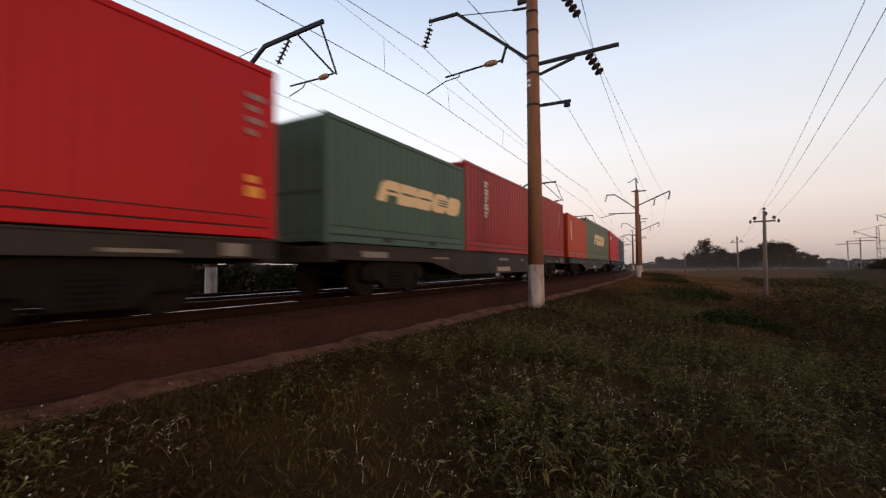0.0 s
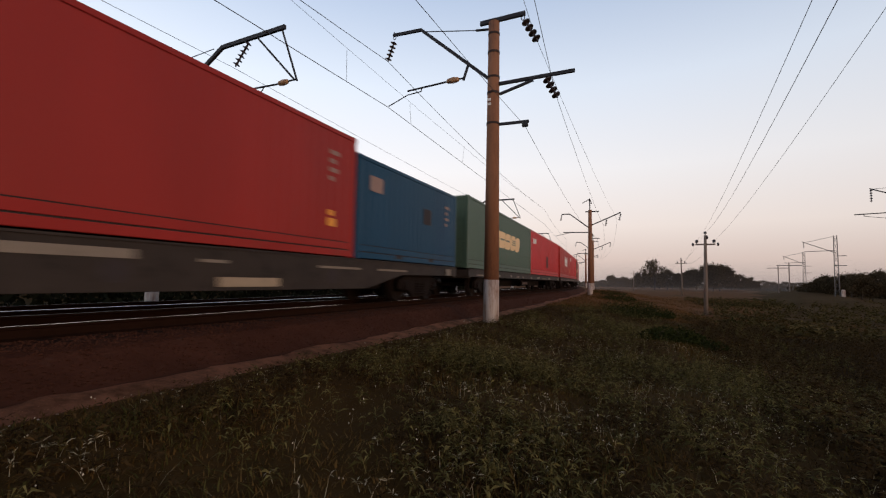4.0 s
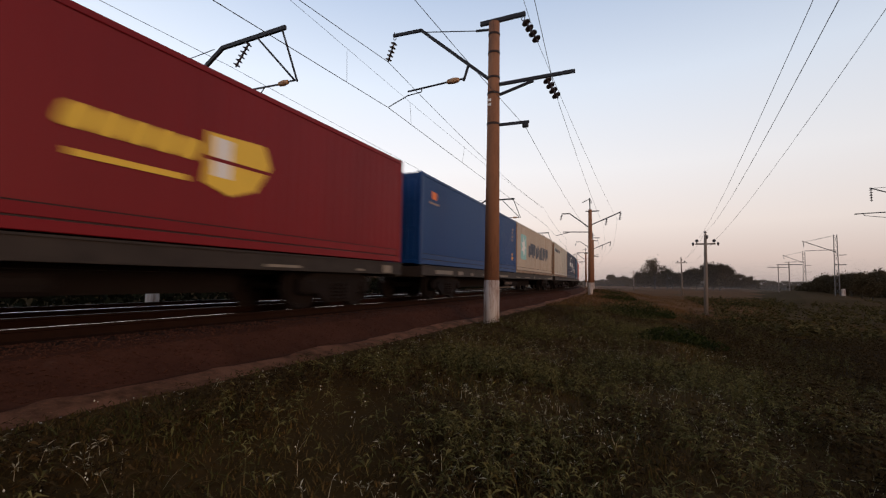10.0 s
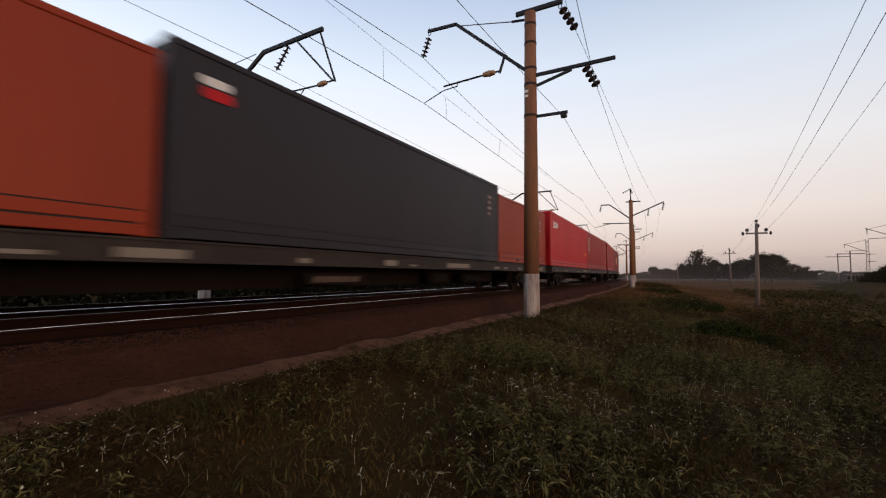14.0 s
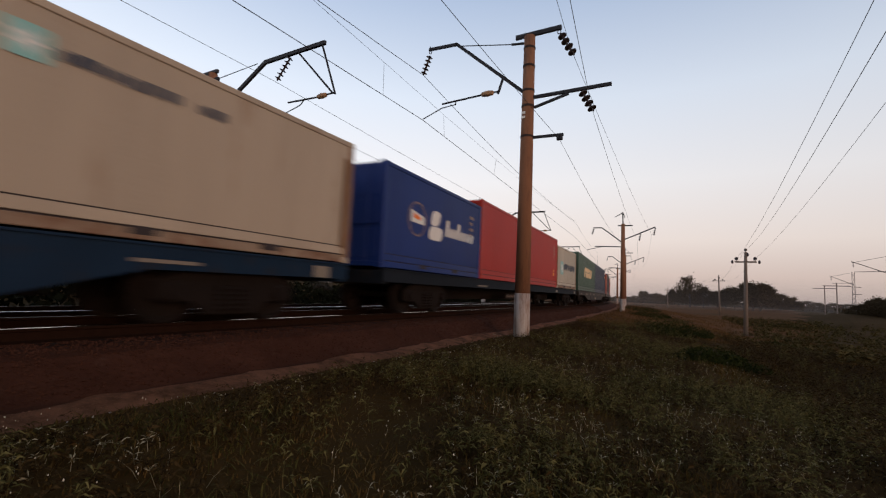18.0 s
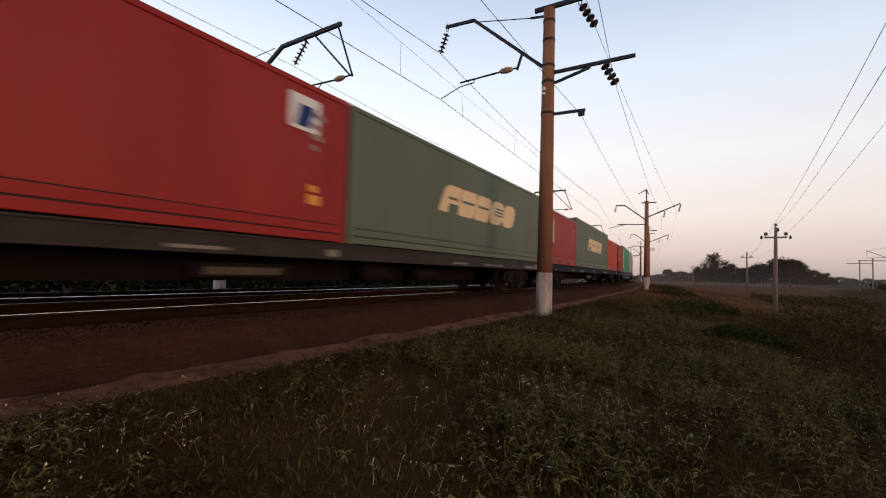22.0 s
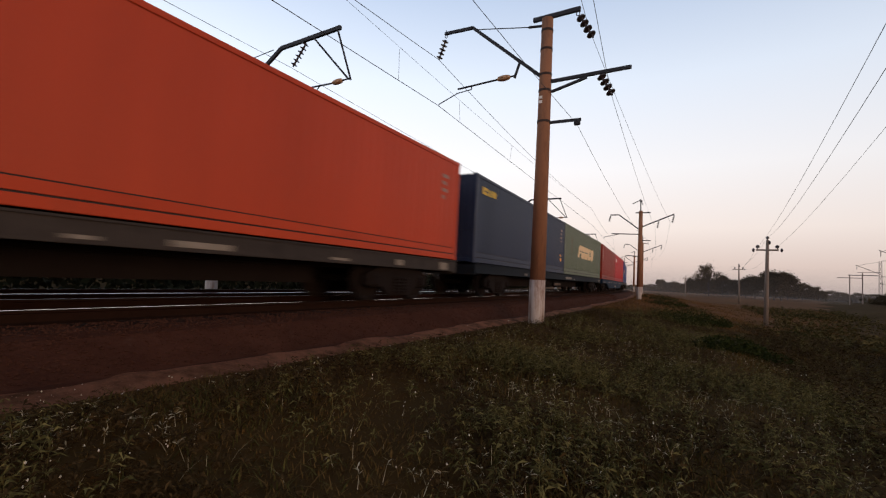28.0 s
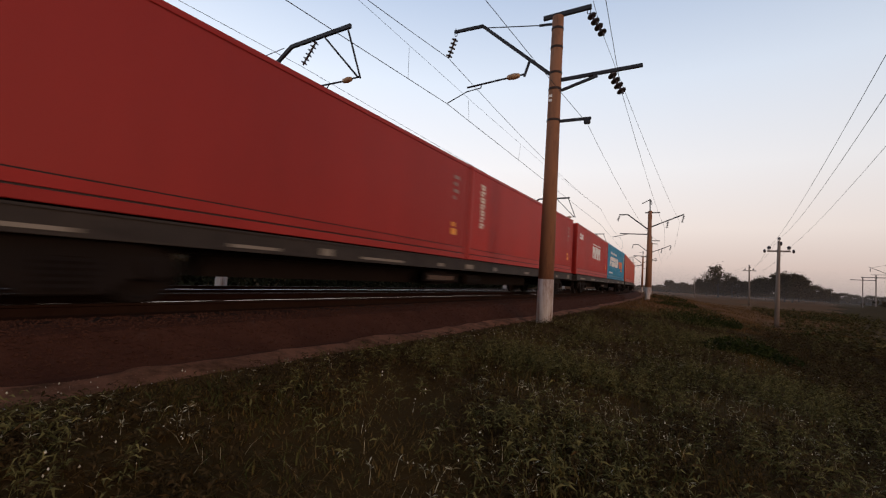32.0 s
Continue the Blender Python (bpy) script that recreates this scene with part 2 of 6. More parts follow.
BARK = material("bark", (0.055, 0.042, 0.034), 0.95, 0, 0.5, 3, 20, bump=0.4)

# ---- mesh helpers ----
def part(name, bm, mat, parent=None, label="", smooth=False):
    me = bpy.data.meshes.new(name)
    bm.to_mesh(me)
    bm.free()
    return piece(name, me, mat, parent, label, smooth)


def piece(name, me, mat, parent=None, label="", smooth=False, m=None):
    ob = new(name, me)
    if not me.materials:
        me.materials.append(mat)
    if me.materials[0] is not mat:
        ob.material_slots[0].link = "OBJECT"
        ob.material_slots[0].material = mat
    if smooth:
        me.shade_smooth()
    if parent is not None:
        ob.parent = parent
    if m is not None:
        ob.matrix_basis = m
    if label:
        tagged(ob, label)
    return ob


def thing(name, label, category, group="", m=None):
    ob = new(name)
    ob.empty_display_size = 0.2
    if m is not None:
        ob.matrix_basis = m
    return tagged(ob, label, category, group)


def box(bm, x0, x1, y0, y1, z0, z1, bevel=0.0):
    v = [bm.verts.new((x, y, z)) for z in (z0, z1) for y in (y0, y1) for x in (x0, x1)]
    fs = [bm.faces.new([v[i] for i in q]) for q in ((0, 2, 3, 1), (4, 5, 7, 6), (0, 1, 5, 4), (1, 3, 7, 5), (3, 2, 6, 7), (2, 0, 4, 6))]
    if bevel:
        es = list({e for q in fs for e in q.edges})
        bmesh.ops.bevel(bm, geom=es, offset=bevel, segments=1, affect="EDGES", profile=0.5)
    return bm


def boxes(*rows, bevel=0.0):
    bm = bmesh.new()
    for r in rows:
        box(bm, *r, bevel=bevel)
    return bm


def rod(bm, a, b, r0, r1=None, seg=8, caps=True):
    """A round bar from a to b."""
    a, b = Vector(a), Vector(b)
    r1 = r0 if r1 is None else r1
    q = (b - a).to_track_quat("Z", "Y")
    rings = []
    for p, r in ((a, r0), (b, r1)):
        rings.append([bm.verts.new(p + q @ Vector((r * math.cos(2 * math.pi * i / seg), r * math.sin(2 * math.pi * i / seg), 0))) for i in range(seg)])
    for i in range(seg):
        j = (i + 1) % seg
        bm.faces.new((rings[0][i], rings[0][j], rings[1][j], rings[1][i]))
    if caps:
        bm.faces.new(rings[0][::-1])
        bm.faces.new(rings[1])
    return bm


def beam(bm, a, b, w, h):
    """A square bar from a to b, w wide and h deep."""
    a, b = Vector(a), Vector(b)
    q = (b - a).to_track_quat("Z", "Y")
    rings = []
    for p in (a, b):
        rings.append([bm.verts.new(p + q @ Vector((x * w / 2, y * h / 2, 0))) for x, y in ((-1, -1), (1, -1), (1, 1), (-1, 1))])
    for i in range(4):
        j = (i + 1) % 4
        bm.faces.new((rings[0][i], rings[0][j], rings[1][j], rings[1][i]))
    bm.faces.new(rings[0][::-1])
    bm.faces.new(rings[1])
    return bm


def lathe(bm, axis_a, axis_b, profile, seg=14):
    """Turned body: profile rows are (part of the way from a to b, radius)."""
    a, b = Vector(axis_a), Vector(axis_b)
    q = (b - a).to_track_quat("Z", "Y")
    rings = []
    for u, r in profile:
        rings.append([bm.verts.new(a.lerp(b, u) + q @ Vector((r * math.cos(2 * math.pi * i / seg), r * math.sin(2 * math.pi * i / seg), 0))) for i in range(seg)])
    for p, o in zip(rings, rings[1:]):
        for i in range(seg):
            j = (i + 1) % seg
            bm.faces.new((p[i], p[j], o[j], o[i]))
    bm.faces.new(rings[0][::-1])
    bm.faces.new(rings[-1])
    return bm


def prism(bm, poly, x0, x1):
    """A plate: the outline poly in (y, z), from x0 to x1."""
    a = [bm.verts.new((x0, y, z)) for y, z in poly]
    b = [bm.verts.new((x1, y, z)) for y, z in poly]
    n = len(poly)
    for i in range(n):
        j = (i + 1) % n
        bm.faces.new((a[i], a[j], b[j], b[i]))
    bm.faces.new(a[::-1])
    bm.faces.new(b)
    return bm


def fix(bm):
    bmesh.ops.recalc_face_normals(bm, faces=bm.faces)
    return bm


def along(s, off=0.0):
    """Point and heading at s metres along the near track from the camera, off metres to its right."""
    if s <= 0:
        return Vector((TRACK_X + off, s, 0)), 0.0
    a = s / RADIUS
    return Vector((TRACK_X - RADIUS + (RADIUS + off) * math.cos(a), (RADIUS + off) * math.sin(a), 0)), math.degrees(a)


def ribbon(name, profile, s0, s1, step, mat, smooth=False):
    """A strip along the line; profile rows are (offset to the right of the near track, height)."""
    verts, faces = [], []
    n = int((s1 - s0) / step) + 1
    for i in range(n):
        s = s0 + i * step
        for o, z in profile:
            p, _ = along(s, o)
            verts.append((p.x, p.y, z))
    k = len(profile)
    for i in range(n - 1):
        for j in range(k - 1):
            a = i * k + j
            faces.append((a, a + 1, a + k + 1, a + k))
    me = bpy.data.meshes.new(name)
    me.from_pydata(verts, [], faces)
    return piece(name, me, mat, smooth=smooth)


def sway(x, y, s, seed=0.0):
    return noise.noise(Vector((x / s, y / s, seed)))

# ---- ground, ballast, tracks ----
GROUND = [(-90, 1.3), (-40, 1.0), (-33, -1.3), (-22, -1.9), (-17.6, -1.0), (-15.4, -0.5), (-14.6, -0.40), (-9, -0.40), (-6.4, -0.42), (-5.3, -0.60), (-4.6, -0.62), (-3.6, -0.56), (-2.2, -0.72),
          (0, -0.98), (2.5, -1.22), (5, -1.55), (8.5, -1.85), (14, -1.90), (60, -1.8)]


def bend(y):
    """How far the line has swung to the left at y."""
    y = min(max(y, 0.0), 330.0)
    return RADIUS - math.sqrt(RADIUS * RADIUS - y * y)


def ground_z(x, y):
    r = x + bend(y)
    z = GROUND[-1][1]
    for (a, za), (b, zb) in zip(GROUND, GROUND[1:]):
        if r <= b:
            u = max(0.0, (r - a) / (b - a))
            u = u * u * (3 - 2 * u)
            z = za + (zb - za) * u
            break
    if r > -4.0:
        k = min(1.0, (r + 4.0) / 3)
        z += k * (0.16 * sway(x, y, 2.6) + 0.22 * sway(x, y, 9.0, 3.0) + 0.05 * sway(x, y, 0.8, 5.0))
        z -= 0.35 * math.exp(-(((x - 3.2) / 2.4) ** 2 + ((y - 14.5) / 4.5) ** 2))
        z -= 0.32 * math.exp(-(((x - 4.1) / 3.0) ** 2 + ((y - 41.0) / 6.0) ** 2))
    far = math.hypot(x, y)
    if far > 60:
        z += min(1.0, (far - 60) / 200) * 0.7 * sway(x, y, 55.0, 9.0)
    return z


def spread(near, step, far, grow):
    v, out = 0.0, [0.0]
    while v < far:
        step = step if v < near else step * grow
        v += step
        out.append(v)
    return out


gx = spread(9, 0.28, 3000, 1.13)
gy = spread(22, 0.35, 3000, 1.10)
xs = [-v for v in gx[:0:-1]] + gx
ys = [-v for v in spread(4, 0.6, 3000, 1.25)[:0:-1]] + gy
verts = []
for y in ys:
    for x in xs:
        verts.append((x, y, ground_z(x, y)))
nx = len(xs)
faces = [(j * nx + i, j * nx + i + 1, (j + 1) * nx + i + 1, (j + 1) * nx + i) for j in range(len(ys) - 1) for i in range(nx - 1)]
me = bpy.data.meshes.new("ground")
me.from_pydata(verts, [], faces)
me.materials.append(SOIL)
me.materials.append(FIELD_SOIL)
me.materials.append(HOLLOW_SOIL)
for f in me.polygons:
    x, y = f.center.x, f.center.y
    if y + 5 * sway(x, y, 4.0, 2.0) + 3 * sway(x, y, 1.2, 5.0) > 33 + 0.5 * max(0.0, -x):
        f.material_index = 1 if x + 4 * sway(x, y, 9.0, 6.0) < 0.165 * y + 1.0 else 0
    # the right side takes the soil that has shade in its colour
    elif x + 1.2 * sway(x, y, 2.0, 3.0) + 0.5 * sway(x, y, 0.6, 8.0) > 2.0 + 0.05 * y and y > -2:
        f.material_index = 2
tagged(piece("ground", me, SOIL, smooth=True), "dark grassy meadow soil sloping away from the railway", "ground", kind="structure")

tagged(ribbon("ballast_bed", [(-7.9, -0.99), (-6.3, -0.36), (-5.9, -0.27), (-2.7, -0.26), (-2.2, -0.17), (-1.9, -0.17), (1.3, -0.17), (1.62, -0.18), (1.80, -0.22), (2.32, -0.55), (2.95, -0.72)], -70, 330, 1.5, BALLAST),
       "dark brown ballast bed under the two tracks", "ballast", kind="structure")
def bed_z(o):
    rows = [(-2.5, -0.17), (1.3, -0.17), (1.62, -0.18), (1.80, -0.22), (2.32, -0.55), (2.95, -0.66), (3.4, -0.63), (4, -0.60)]
    for (a, za), (b, zb) in zip(rows, rows[1:]):
        if o <= b:
            return za + (zb - za) * (o - a) / (b - a)
    return rows[-1][1]


# gravel path with ragged edges along the foot of the ballast
verts, faces = [], []
count, across = 620, 7
for i in range(count):
    s = -40 + i * 0.30
    lo = 2.30 + 0.13 * sway(s, 0, 4.3, 2.0) + 0.07 * sway(s, 0, 1.1, 4.0) + 0.06 * sway(s, 0, 0.4, 5.0)
    hi = 3.10 + 0.20 * sway(s, 3, 1.7, 6.0) + 0.14 * sway(s, 3, 0.5, 8.0)
    for q in range(across):
        o = lo + (hi - lo) * q / (across - 1)
        p, _ = along(s, o)
        edge = 0.03 if q in (0, across - 1) else -0.014 - 0.012 * sway(p.x, p.y, 0.3, 1.0)
        verts.append((p.x, p.y, bed_z(o) - edge))
for i in range(count - 1):
    for q in range(across - 1):
        a = i * across + q
        faces.append((a, a + 1, a + across + 1, a + across))
me = bpy.data.meshes.new("gravel_path")
me.from_pydata(verts, [], faces)
tagged(piece("gravel_path", me, PATH, smooth=True), "ragged strip of tan gravel along the foot of the ballast", "path", kind="structure")

RAIL_SHAPE = [(-0.075, -0.18), (-0.075, -0.165), (-0.012, -0.14), (-0.012, -0.045), (-0.036, -0.035), (-0.036, -0.004), (-0.028, 0.0)]
FAR_DROP = -0.09     # the far track lies a little lower
for off, drop in ((0.0, 0.0), (-TRACK_GAP, FAR_DROP)):
    for side in (-1, 1):
        c = off + side * 0.796
        prof = [(c + o, z + drop) for o, z in RAIL_SHAPE] + [(c - o, z + drop) for o, z in RAIL_SHAPE[::-1]]
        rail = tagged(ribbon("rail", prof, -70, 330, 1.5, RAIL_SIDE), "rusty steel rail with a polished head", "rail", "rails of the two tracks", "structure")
        # right heads are left to glint; left heads carry a dark reflection as colour
        glints = side > 0
        top = ribbon("rail_head", [(c - 0.010, 0.0012 + drop), (c + 0.028, 0.0012 + drop), (c + 0.0335, 0.0002 + drop), (c + 0.0370, -0.0035 + drop)] if glints else [(c - 0.025, 0.0012 + drop), (c + 0.025, 0.0012 + drop)], -70, 330, 1.5, RAIL_TOP if glints else RAIL_DARK)
        top.parent = rail

bm = boxes((-1.35, 1.35, -0.14, 0.14, -0.31, -0.165), bevel=0.02)
sleeper_me = bpy.data.meshes.new("sleeper")
bm.to_mesh(sleeper_me)
bm.free()
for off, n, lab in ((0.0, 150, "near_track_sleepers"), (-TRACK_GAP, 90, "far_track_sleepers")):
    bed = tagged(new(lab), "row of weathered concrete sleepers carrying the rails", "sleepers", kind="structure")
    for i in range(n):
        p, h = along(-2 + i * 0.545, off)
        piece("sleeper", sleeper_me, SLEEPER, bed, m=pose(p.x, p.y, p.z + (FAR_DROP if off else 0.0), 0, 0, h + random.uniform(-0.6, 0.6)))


def stones(name, count, lo, hi, s0, s1, z_of, size, mat, label):
    rng = np.random.default_rng(5)
    verts, faces = [], []
    oct_v = np.array([(1, 0, 0), (0, 1, 0), (-1, 0, 0), (0, -1, 0), (0, 0, 1), (0, 0, -1)], float)
    oct_f = [(0, 1, 4), (1, 2, 4), (2, 3, 4), (3, 0, 4), (1, 0, 5), (2, 1, 5), (3, 2, 5), (0, 3, 5)]
    for i in range(count):
        s = s0 + (s1 - s0) * rng.random() ** 1.6
        o = lo + (hi - lo) * rng.random()
        p, h = along(s, o)
        r = size * (0.5 + rng.random())
        q = oct_v * r * (0.6 + 0.7 * rng.random((6, 3)))
        a = rng.random() * 6.28
        q = q @ np.array([[math.cos(a), -math.sin(a), 0], [math.sin(a), math.cos(a), 0], [0.3, 0, 0.8]])
        k = len(verts)
        verts += [(p.x + v[0], p.y + v[1], z_of(o) + v[2] * 0.7 + r * 0.05) for v in q]
        faces += [tuple(k + j for j in f) for f in oct_f]
    me = bpy.data.meshes.new(name)
    me.from_pydata(verts, [], faces)
    return tagged(piece(name, me, mat), label, "stones", kind="stuff")


stones("ballast_stones", 17000, 0.9, 2.30, -1, 42, bed_z, 0.022, STONE, "loose dark brown crushed stone of the ballast shoulder")
stones("white_pebbles", 420, 2.75, 3.6, 0, 30, lambda o: bed_z(o) + 0.02, 0.011, WHITE_STONE, "scattered white pebbles at the edge of the path")
stones("gravel_stones", 15000, 2.42, 3.25, -1, 34, bed_z, 0.014, PATH_STONE, "loose pale gravel stones on the path")

# ---- the train ----
PITCH_80, PITCH_60 = 25.6, 19.5
FLOOR_Z = 1.13       # underside of the containers over the rail


def corrugated(length, height, depth=0.020):
    """A trapezoid-corrugated wall in the (y, z) plane, facing +x, its outer faces at x = 0."""
    n = max(4, round(length / 0.278))
    p = length / n
    ys, xs = [], []
    for i in range(n):
        for u, x in ((0.0, 0), (0.26, 0), (0.5, -depth), (0.76, -depth)):
            ys.append(-length / 2 + (i + u) * p)
            xs.append(x)
    ys.append(length / 2)
    xs.append(0)
    bm = bmesh.new()
    lo = [bm.verts.new((x, y, 0)) for x, y in zip(xs, ys)]
    hi = [bm.verts.new((x, y, height)) for x, y in zip(xs, ys)]
    lo2 = [bm.verts.new((x - 0.004, y, 0)) for x, y in zip(xs, ys)]
    hi2 = [bm.verts.new((x - 0.004, y, height)) for x, y in zip(xs, ys)]
    for i in range(len(ys) - 1):
        bm.faces.new((lo[i], lo[i + 1], hi[i + 1], hi[i]))
        bm.faces.new((lo2[i + 1], lo2[i], hi2[i], hi2[i + 1]))
    me = bpy.data.meshes.new("corrugated_wall")
    bm.to_mesh(me)
    bm.free()
    return me


def mesh_of(name, bm):
    me = bpy.data.meshes.new(name)
    bm.to_mesh(me)
    bm.free()
    return me


CW = 2.438
KIT = {}
for kind, (L, H) in {"forty": (12.192, 2.896), "forty_low": (12.192, 2.591), "twenty": (6.058, 2.591)}.items():
    k = KIT[kind] = {"L": L, "H": H}
    k["side"] = corrugated(L - 0.30, H - 0.47)
    k["end"] = corrugated(CW - 0.30, H - 0.25)
    k["roof"] = mesh_of("roof", boxes((-CW / 2 + 0.03, CW / 2 - 0.03, -L / 2 + 0.08, L / 2 - 0.08, H - 0.035, H - 0.008), bevel=0.006))
    k["floor"] = mesh_of("floor", boxes((-CW / 2 + 0.05, CW / 2 - 0.05, -L / 2 + 0.08, L / 2 - 0.08, 0.06, 0.14)))
    k["top_rail"] = mesh_of("top_rail", boxes((-0.03, 0.03, -L / 2 + 0.17, L / 2 - 0.17, -0.05, 0.05), bevel=0.01))
    k["bottom_rail"] = mesh_of("bottom_rail", boxes((-0.03, 0.03, -L / 2 + 0.17, L / 2 - 0.17, -0.06, 0.085), bevel=0.01))
    k["skirt"] = mesh_of("skirt_panel", boxes((-0.012, 0.012, -L / 2 + 0.16, L / 2 - 0.16, 0.187, 0.337), bevel=0.004))
    k["groove"] = mesh_of("wall_groove", boxes((-0.01, 0.01, -L / 2 + 0.15, L / 2 - 0.15, 0.14, 0.38)))
    k["post"] = mesh_of("corner_post", boxes((-0.075, 0.075, -0.075, 0.075, 0.11, H - 0.11), bevel=0.012))
    k["casting"] = mesh_of("corner_casting", boxes((-0.081, 0.081, -0.089, 0.089, -0.059, 0.059), bevel=0.008))
    k["header"] = mesh_of("end_header", boxes((-CW / 2 + 0.16, CW / 2 - 0.16, -0.04, 0.04, -0.06, 0.06), bevel=0.01))
    k["door"] = mesh_of("door", boxes((-0.52, 0.52, -0.02, 0.02, 0.14, H - 0.14), bevel=0.01))
    k["panels"] = [mesh_of("door_panel", boxes((-0.46, 0.46, -0.034, -0.019, lo, hi), bevel=0.006)) for lo, hi in ((0.25, H * 0.36), (H * 0.40, H * 0.64), (H * 0.68, H - 0.25))]
    bm = rod(bmesh.new(), (0, 0, 0.12), (0, 0, H - 0.12), 0.019, seg=6)
    box(bm, -0.05, 0.05, -0.02, 0.03, 0.5, 0.56)
    box(bm, -0.05, 0.05, -0.02, 0.03, H - 0.6, H - 0.54)
    box(bm, 0.0, 0.42, -0.025, -0.005, 1.05, 1.09)
    k["bar"] = mesh_of("locking_bar", bm)


def slab(y0, y1, z0, z1, lean=0.0):
    """Outline of a leaning block."""
    return [(y0, z0), (y1, z0), (y1 + lean, z1), (y0 + lean, z1)]


def rounded(y0, y1, z0, z1, lean=0.0, r=0.3):
    h = z1 - z0
    c = min(r, (y1 - y0) * 0.45, h * 0.45)
    pts = []
    for cy, cz, a0 in ((y1 - c, z0 + c, -90), (y1 - c, z1 - c, 0), (y0 + c, z1 - c, 90), (y0 + c, z0 + c, 180)):
        for i in range(4):
            a = radians(a0 + 30 * i)
            y, z = cy + c * math.cos(a), cz + c * math.sin(a)
            pts.append((y + lean * (z - z0) / h, z))
    return pts


def mark(parent, name, polys, mat, x):
    bm = bmesh.new()
    for q in polys:
        prism(bm, q, x + 0.003, x + 0.009)
    return part(name, fix(bm), mat, parent)


SIDE_X = CW / 2 - 0.012
# Marks on the side that faces the camera: y runs forward along the container, z up from its underside.


def mark_wide_word(c, k, ground, letters=None, y=None, w=None, z0=None, h=None):
    """Five broad leaning blocks, cut by thin bars: the first stands on its rear half, the last two are round."""
    big = k["L"] > 10
    y = y if y is not None else (-2.6 if big else -1.45)
    w = w or (1.06 if big else 0.80)
    z0, h = z0 or (1.17 if big else 1.03), h or (0.80 if big else 0.52)
    lean = h * 0.42
    blocks, cuts = [], []
    for i in range(5):
        a, b = y + i * w, y + i * w + w * (0.97 if i < 3 else 1.04)
        if i == 0:
            out = [(a, z0), (a + w * 0.46, z0), (a + w * 0.46 + lean * 0.30, z0 + h * 0.34), (b + lean * 0.30, z0 + h * 0.34), (b + lean * 0.92, z0 + h), (a + w * 0.30 + lean * 0.92, z0 + h), (a + w * 0.10 + lean * 0.7, z0 + h * 0.84)]
        else:
            out = rounded(a, b, z0 - h * 0.02, z0 + h, lean * 0.9, h * (0.16 if i < 3 else 0.40))
        blocks.append([out])
        if i < 3:
            cuts.append(slab(a + w * (0.50 if i == 0 else 0.26), b + w * 0.04, z0 + h * 0.48, z0 + h * 0.58, 0.02))
        elif i == 3:
            for q in (0.36, 0.50, 0.64):
                cuts.append(slab(a + w * (0.42 + 0.2 * q), a + w * (1.12 + 0.2 * q), z0 + h * q, z0 + h * (q + 0.07), 0.02))
    for q in blocks:
        mark(c, "emblem_block", q, letters or CREAM, SIDE_X)
    for q in cuts:
        part("emblem_bar", fix(prism(bmesh.new(), q, SIDE_X + 0.009, SIDE_X + 0.012)), PAINTS[ground], c)


def block_pair(rng, a, w, z, h, lean=0.0):
    """Two upright blocks side by side."""
    cut = rng.choice((0.42, 0.5, 0.58))
    return [slab(a, a + w * cut, z, z + h * rng.choice((1.0, 1.0, 0.8)), lean), slab(a + w * (cut + 0.08), a + w, z + h * rng.choice((0.0, 0.0, 0.2)), z + h, lean)]


def mark_column(c, k, y, n=7, mat=None, size=0.36, top=2.5, low=1.05):
    """A word set on end, as a column of small bars."""
    rng = random.Random(n * 7 + int(y * 10))
    top = min(top, k["H"] - 0.38)
    step = (top - low) / n
    for i in range(n):
        w, z = size * rng.uniform(0.7, 1.05), top - (i + 1) * step
        h = step * 0.80
        mark(c, "column_bar", [slab(y - w / 2, y + w / 2, z + h * 0.60, z + h)], mat or COLUMN_WHITE, SIDE_X)
        mark(c, "column_bar", [slab(y - w / 2, y + w / 2 - rng.choice((0, 0.1)), z, z + h * 0.48)], mat or COLUMN_WHITE, SIDE_X)


def mark_panel_column(c, k, y0, y1, z0, z1, n, panel, bars, cap=0.0):
    """A tall narrow panel with a column of bars on it."""
    mark(c, "tall_panel", [slab(y0, y1, z0, z1)], panel, SIDE_X)
    step = (z1 - cap - z0 - 0.12) / n
    for i in range(n):
        z = z0 + 0.08 + i * step
        w = (y1 - y0)
        part("panel_bar", fix(prism(prism(bmesh.new(), slab(y0 + w * 0.16, y1 - w * 0.16, z + step * 0.58, z + step * 0.74), SIDE_X + 0.009, SIDE_X + 0.012), slab(y0 + w * (0.16 if i % 2 else 0.45), y1 - w * (0.45 if i % 2 else 0.16), z + step * 0.16, z + step * 0.58), SIDE_X + 0.009, SIDE_X + 0.012)), bars, c)
    if cap:
        part("panel_cap", fix(prism(bmesh.new(), slab(y0, y1, z1 - cap, z1), SIDE_X + 0.009, SIDE_X + 0.013)), LETTER, c)


def mark_code(c, k, mat=None, sticker=True, shift=0.0):
    """A small column of owner code and figures near the front end, as bars, with orange notices below."""
    L, H = k["L"], k["H"]
    y = L / 2 - 0.95 + shift
    for i, wide in enumerate((0.34, 0.22, 0.30, 0.18)):
        z = H - 0.62 - i * 0.20
        mark(c, "code_bar", [slab(y - 0.02, y - 0.02 + wide, z, z + 0.10)], mat or FADED, SIDE_X)
    if sticker:
        mark(c, "notice", [slab(y - 0.03, y + 0.25, 0.66, 0.84)], STICKER, SIDE_X)
        mark(c, "notice", [slab(y - 0.02, y + 0.18, 0.90, 1.02)], STICKER, SIDE_X)


def mark_patch(c, k, y0, y1, z0, z1, mat=None):
    mark(c, "dark_patch", [rounded(y0, y1, z0, z1, 0, 0.06)], mat or DARK_PATCH, SIDE_X)


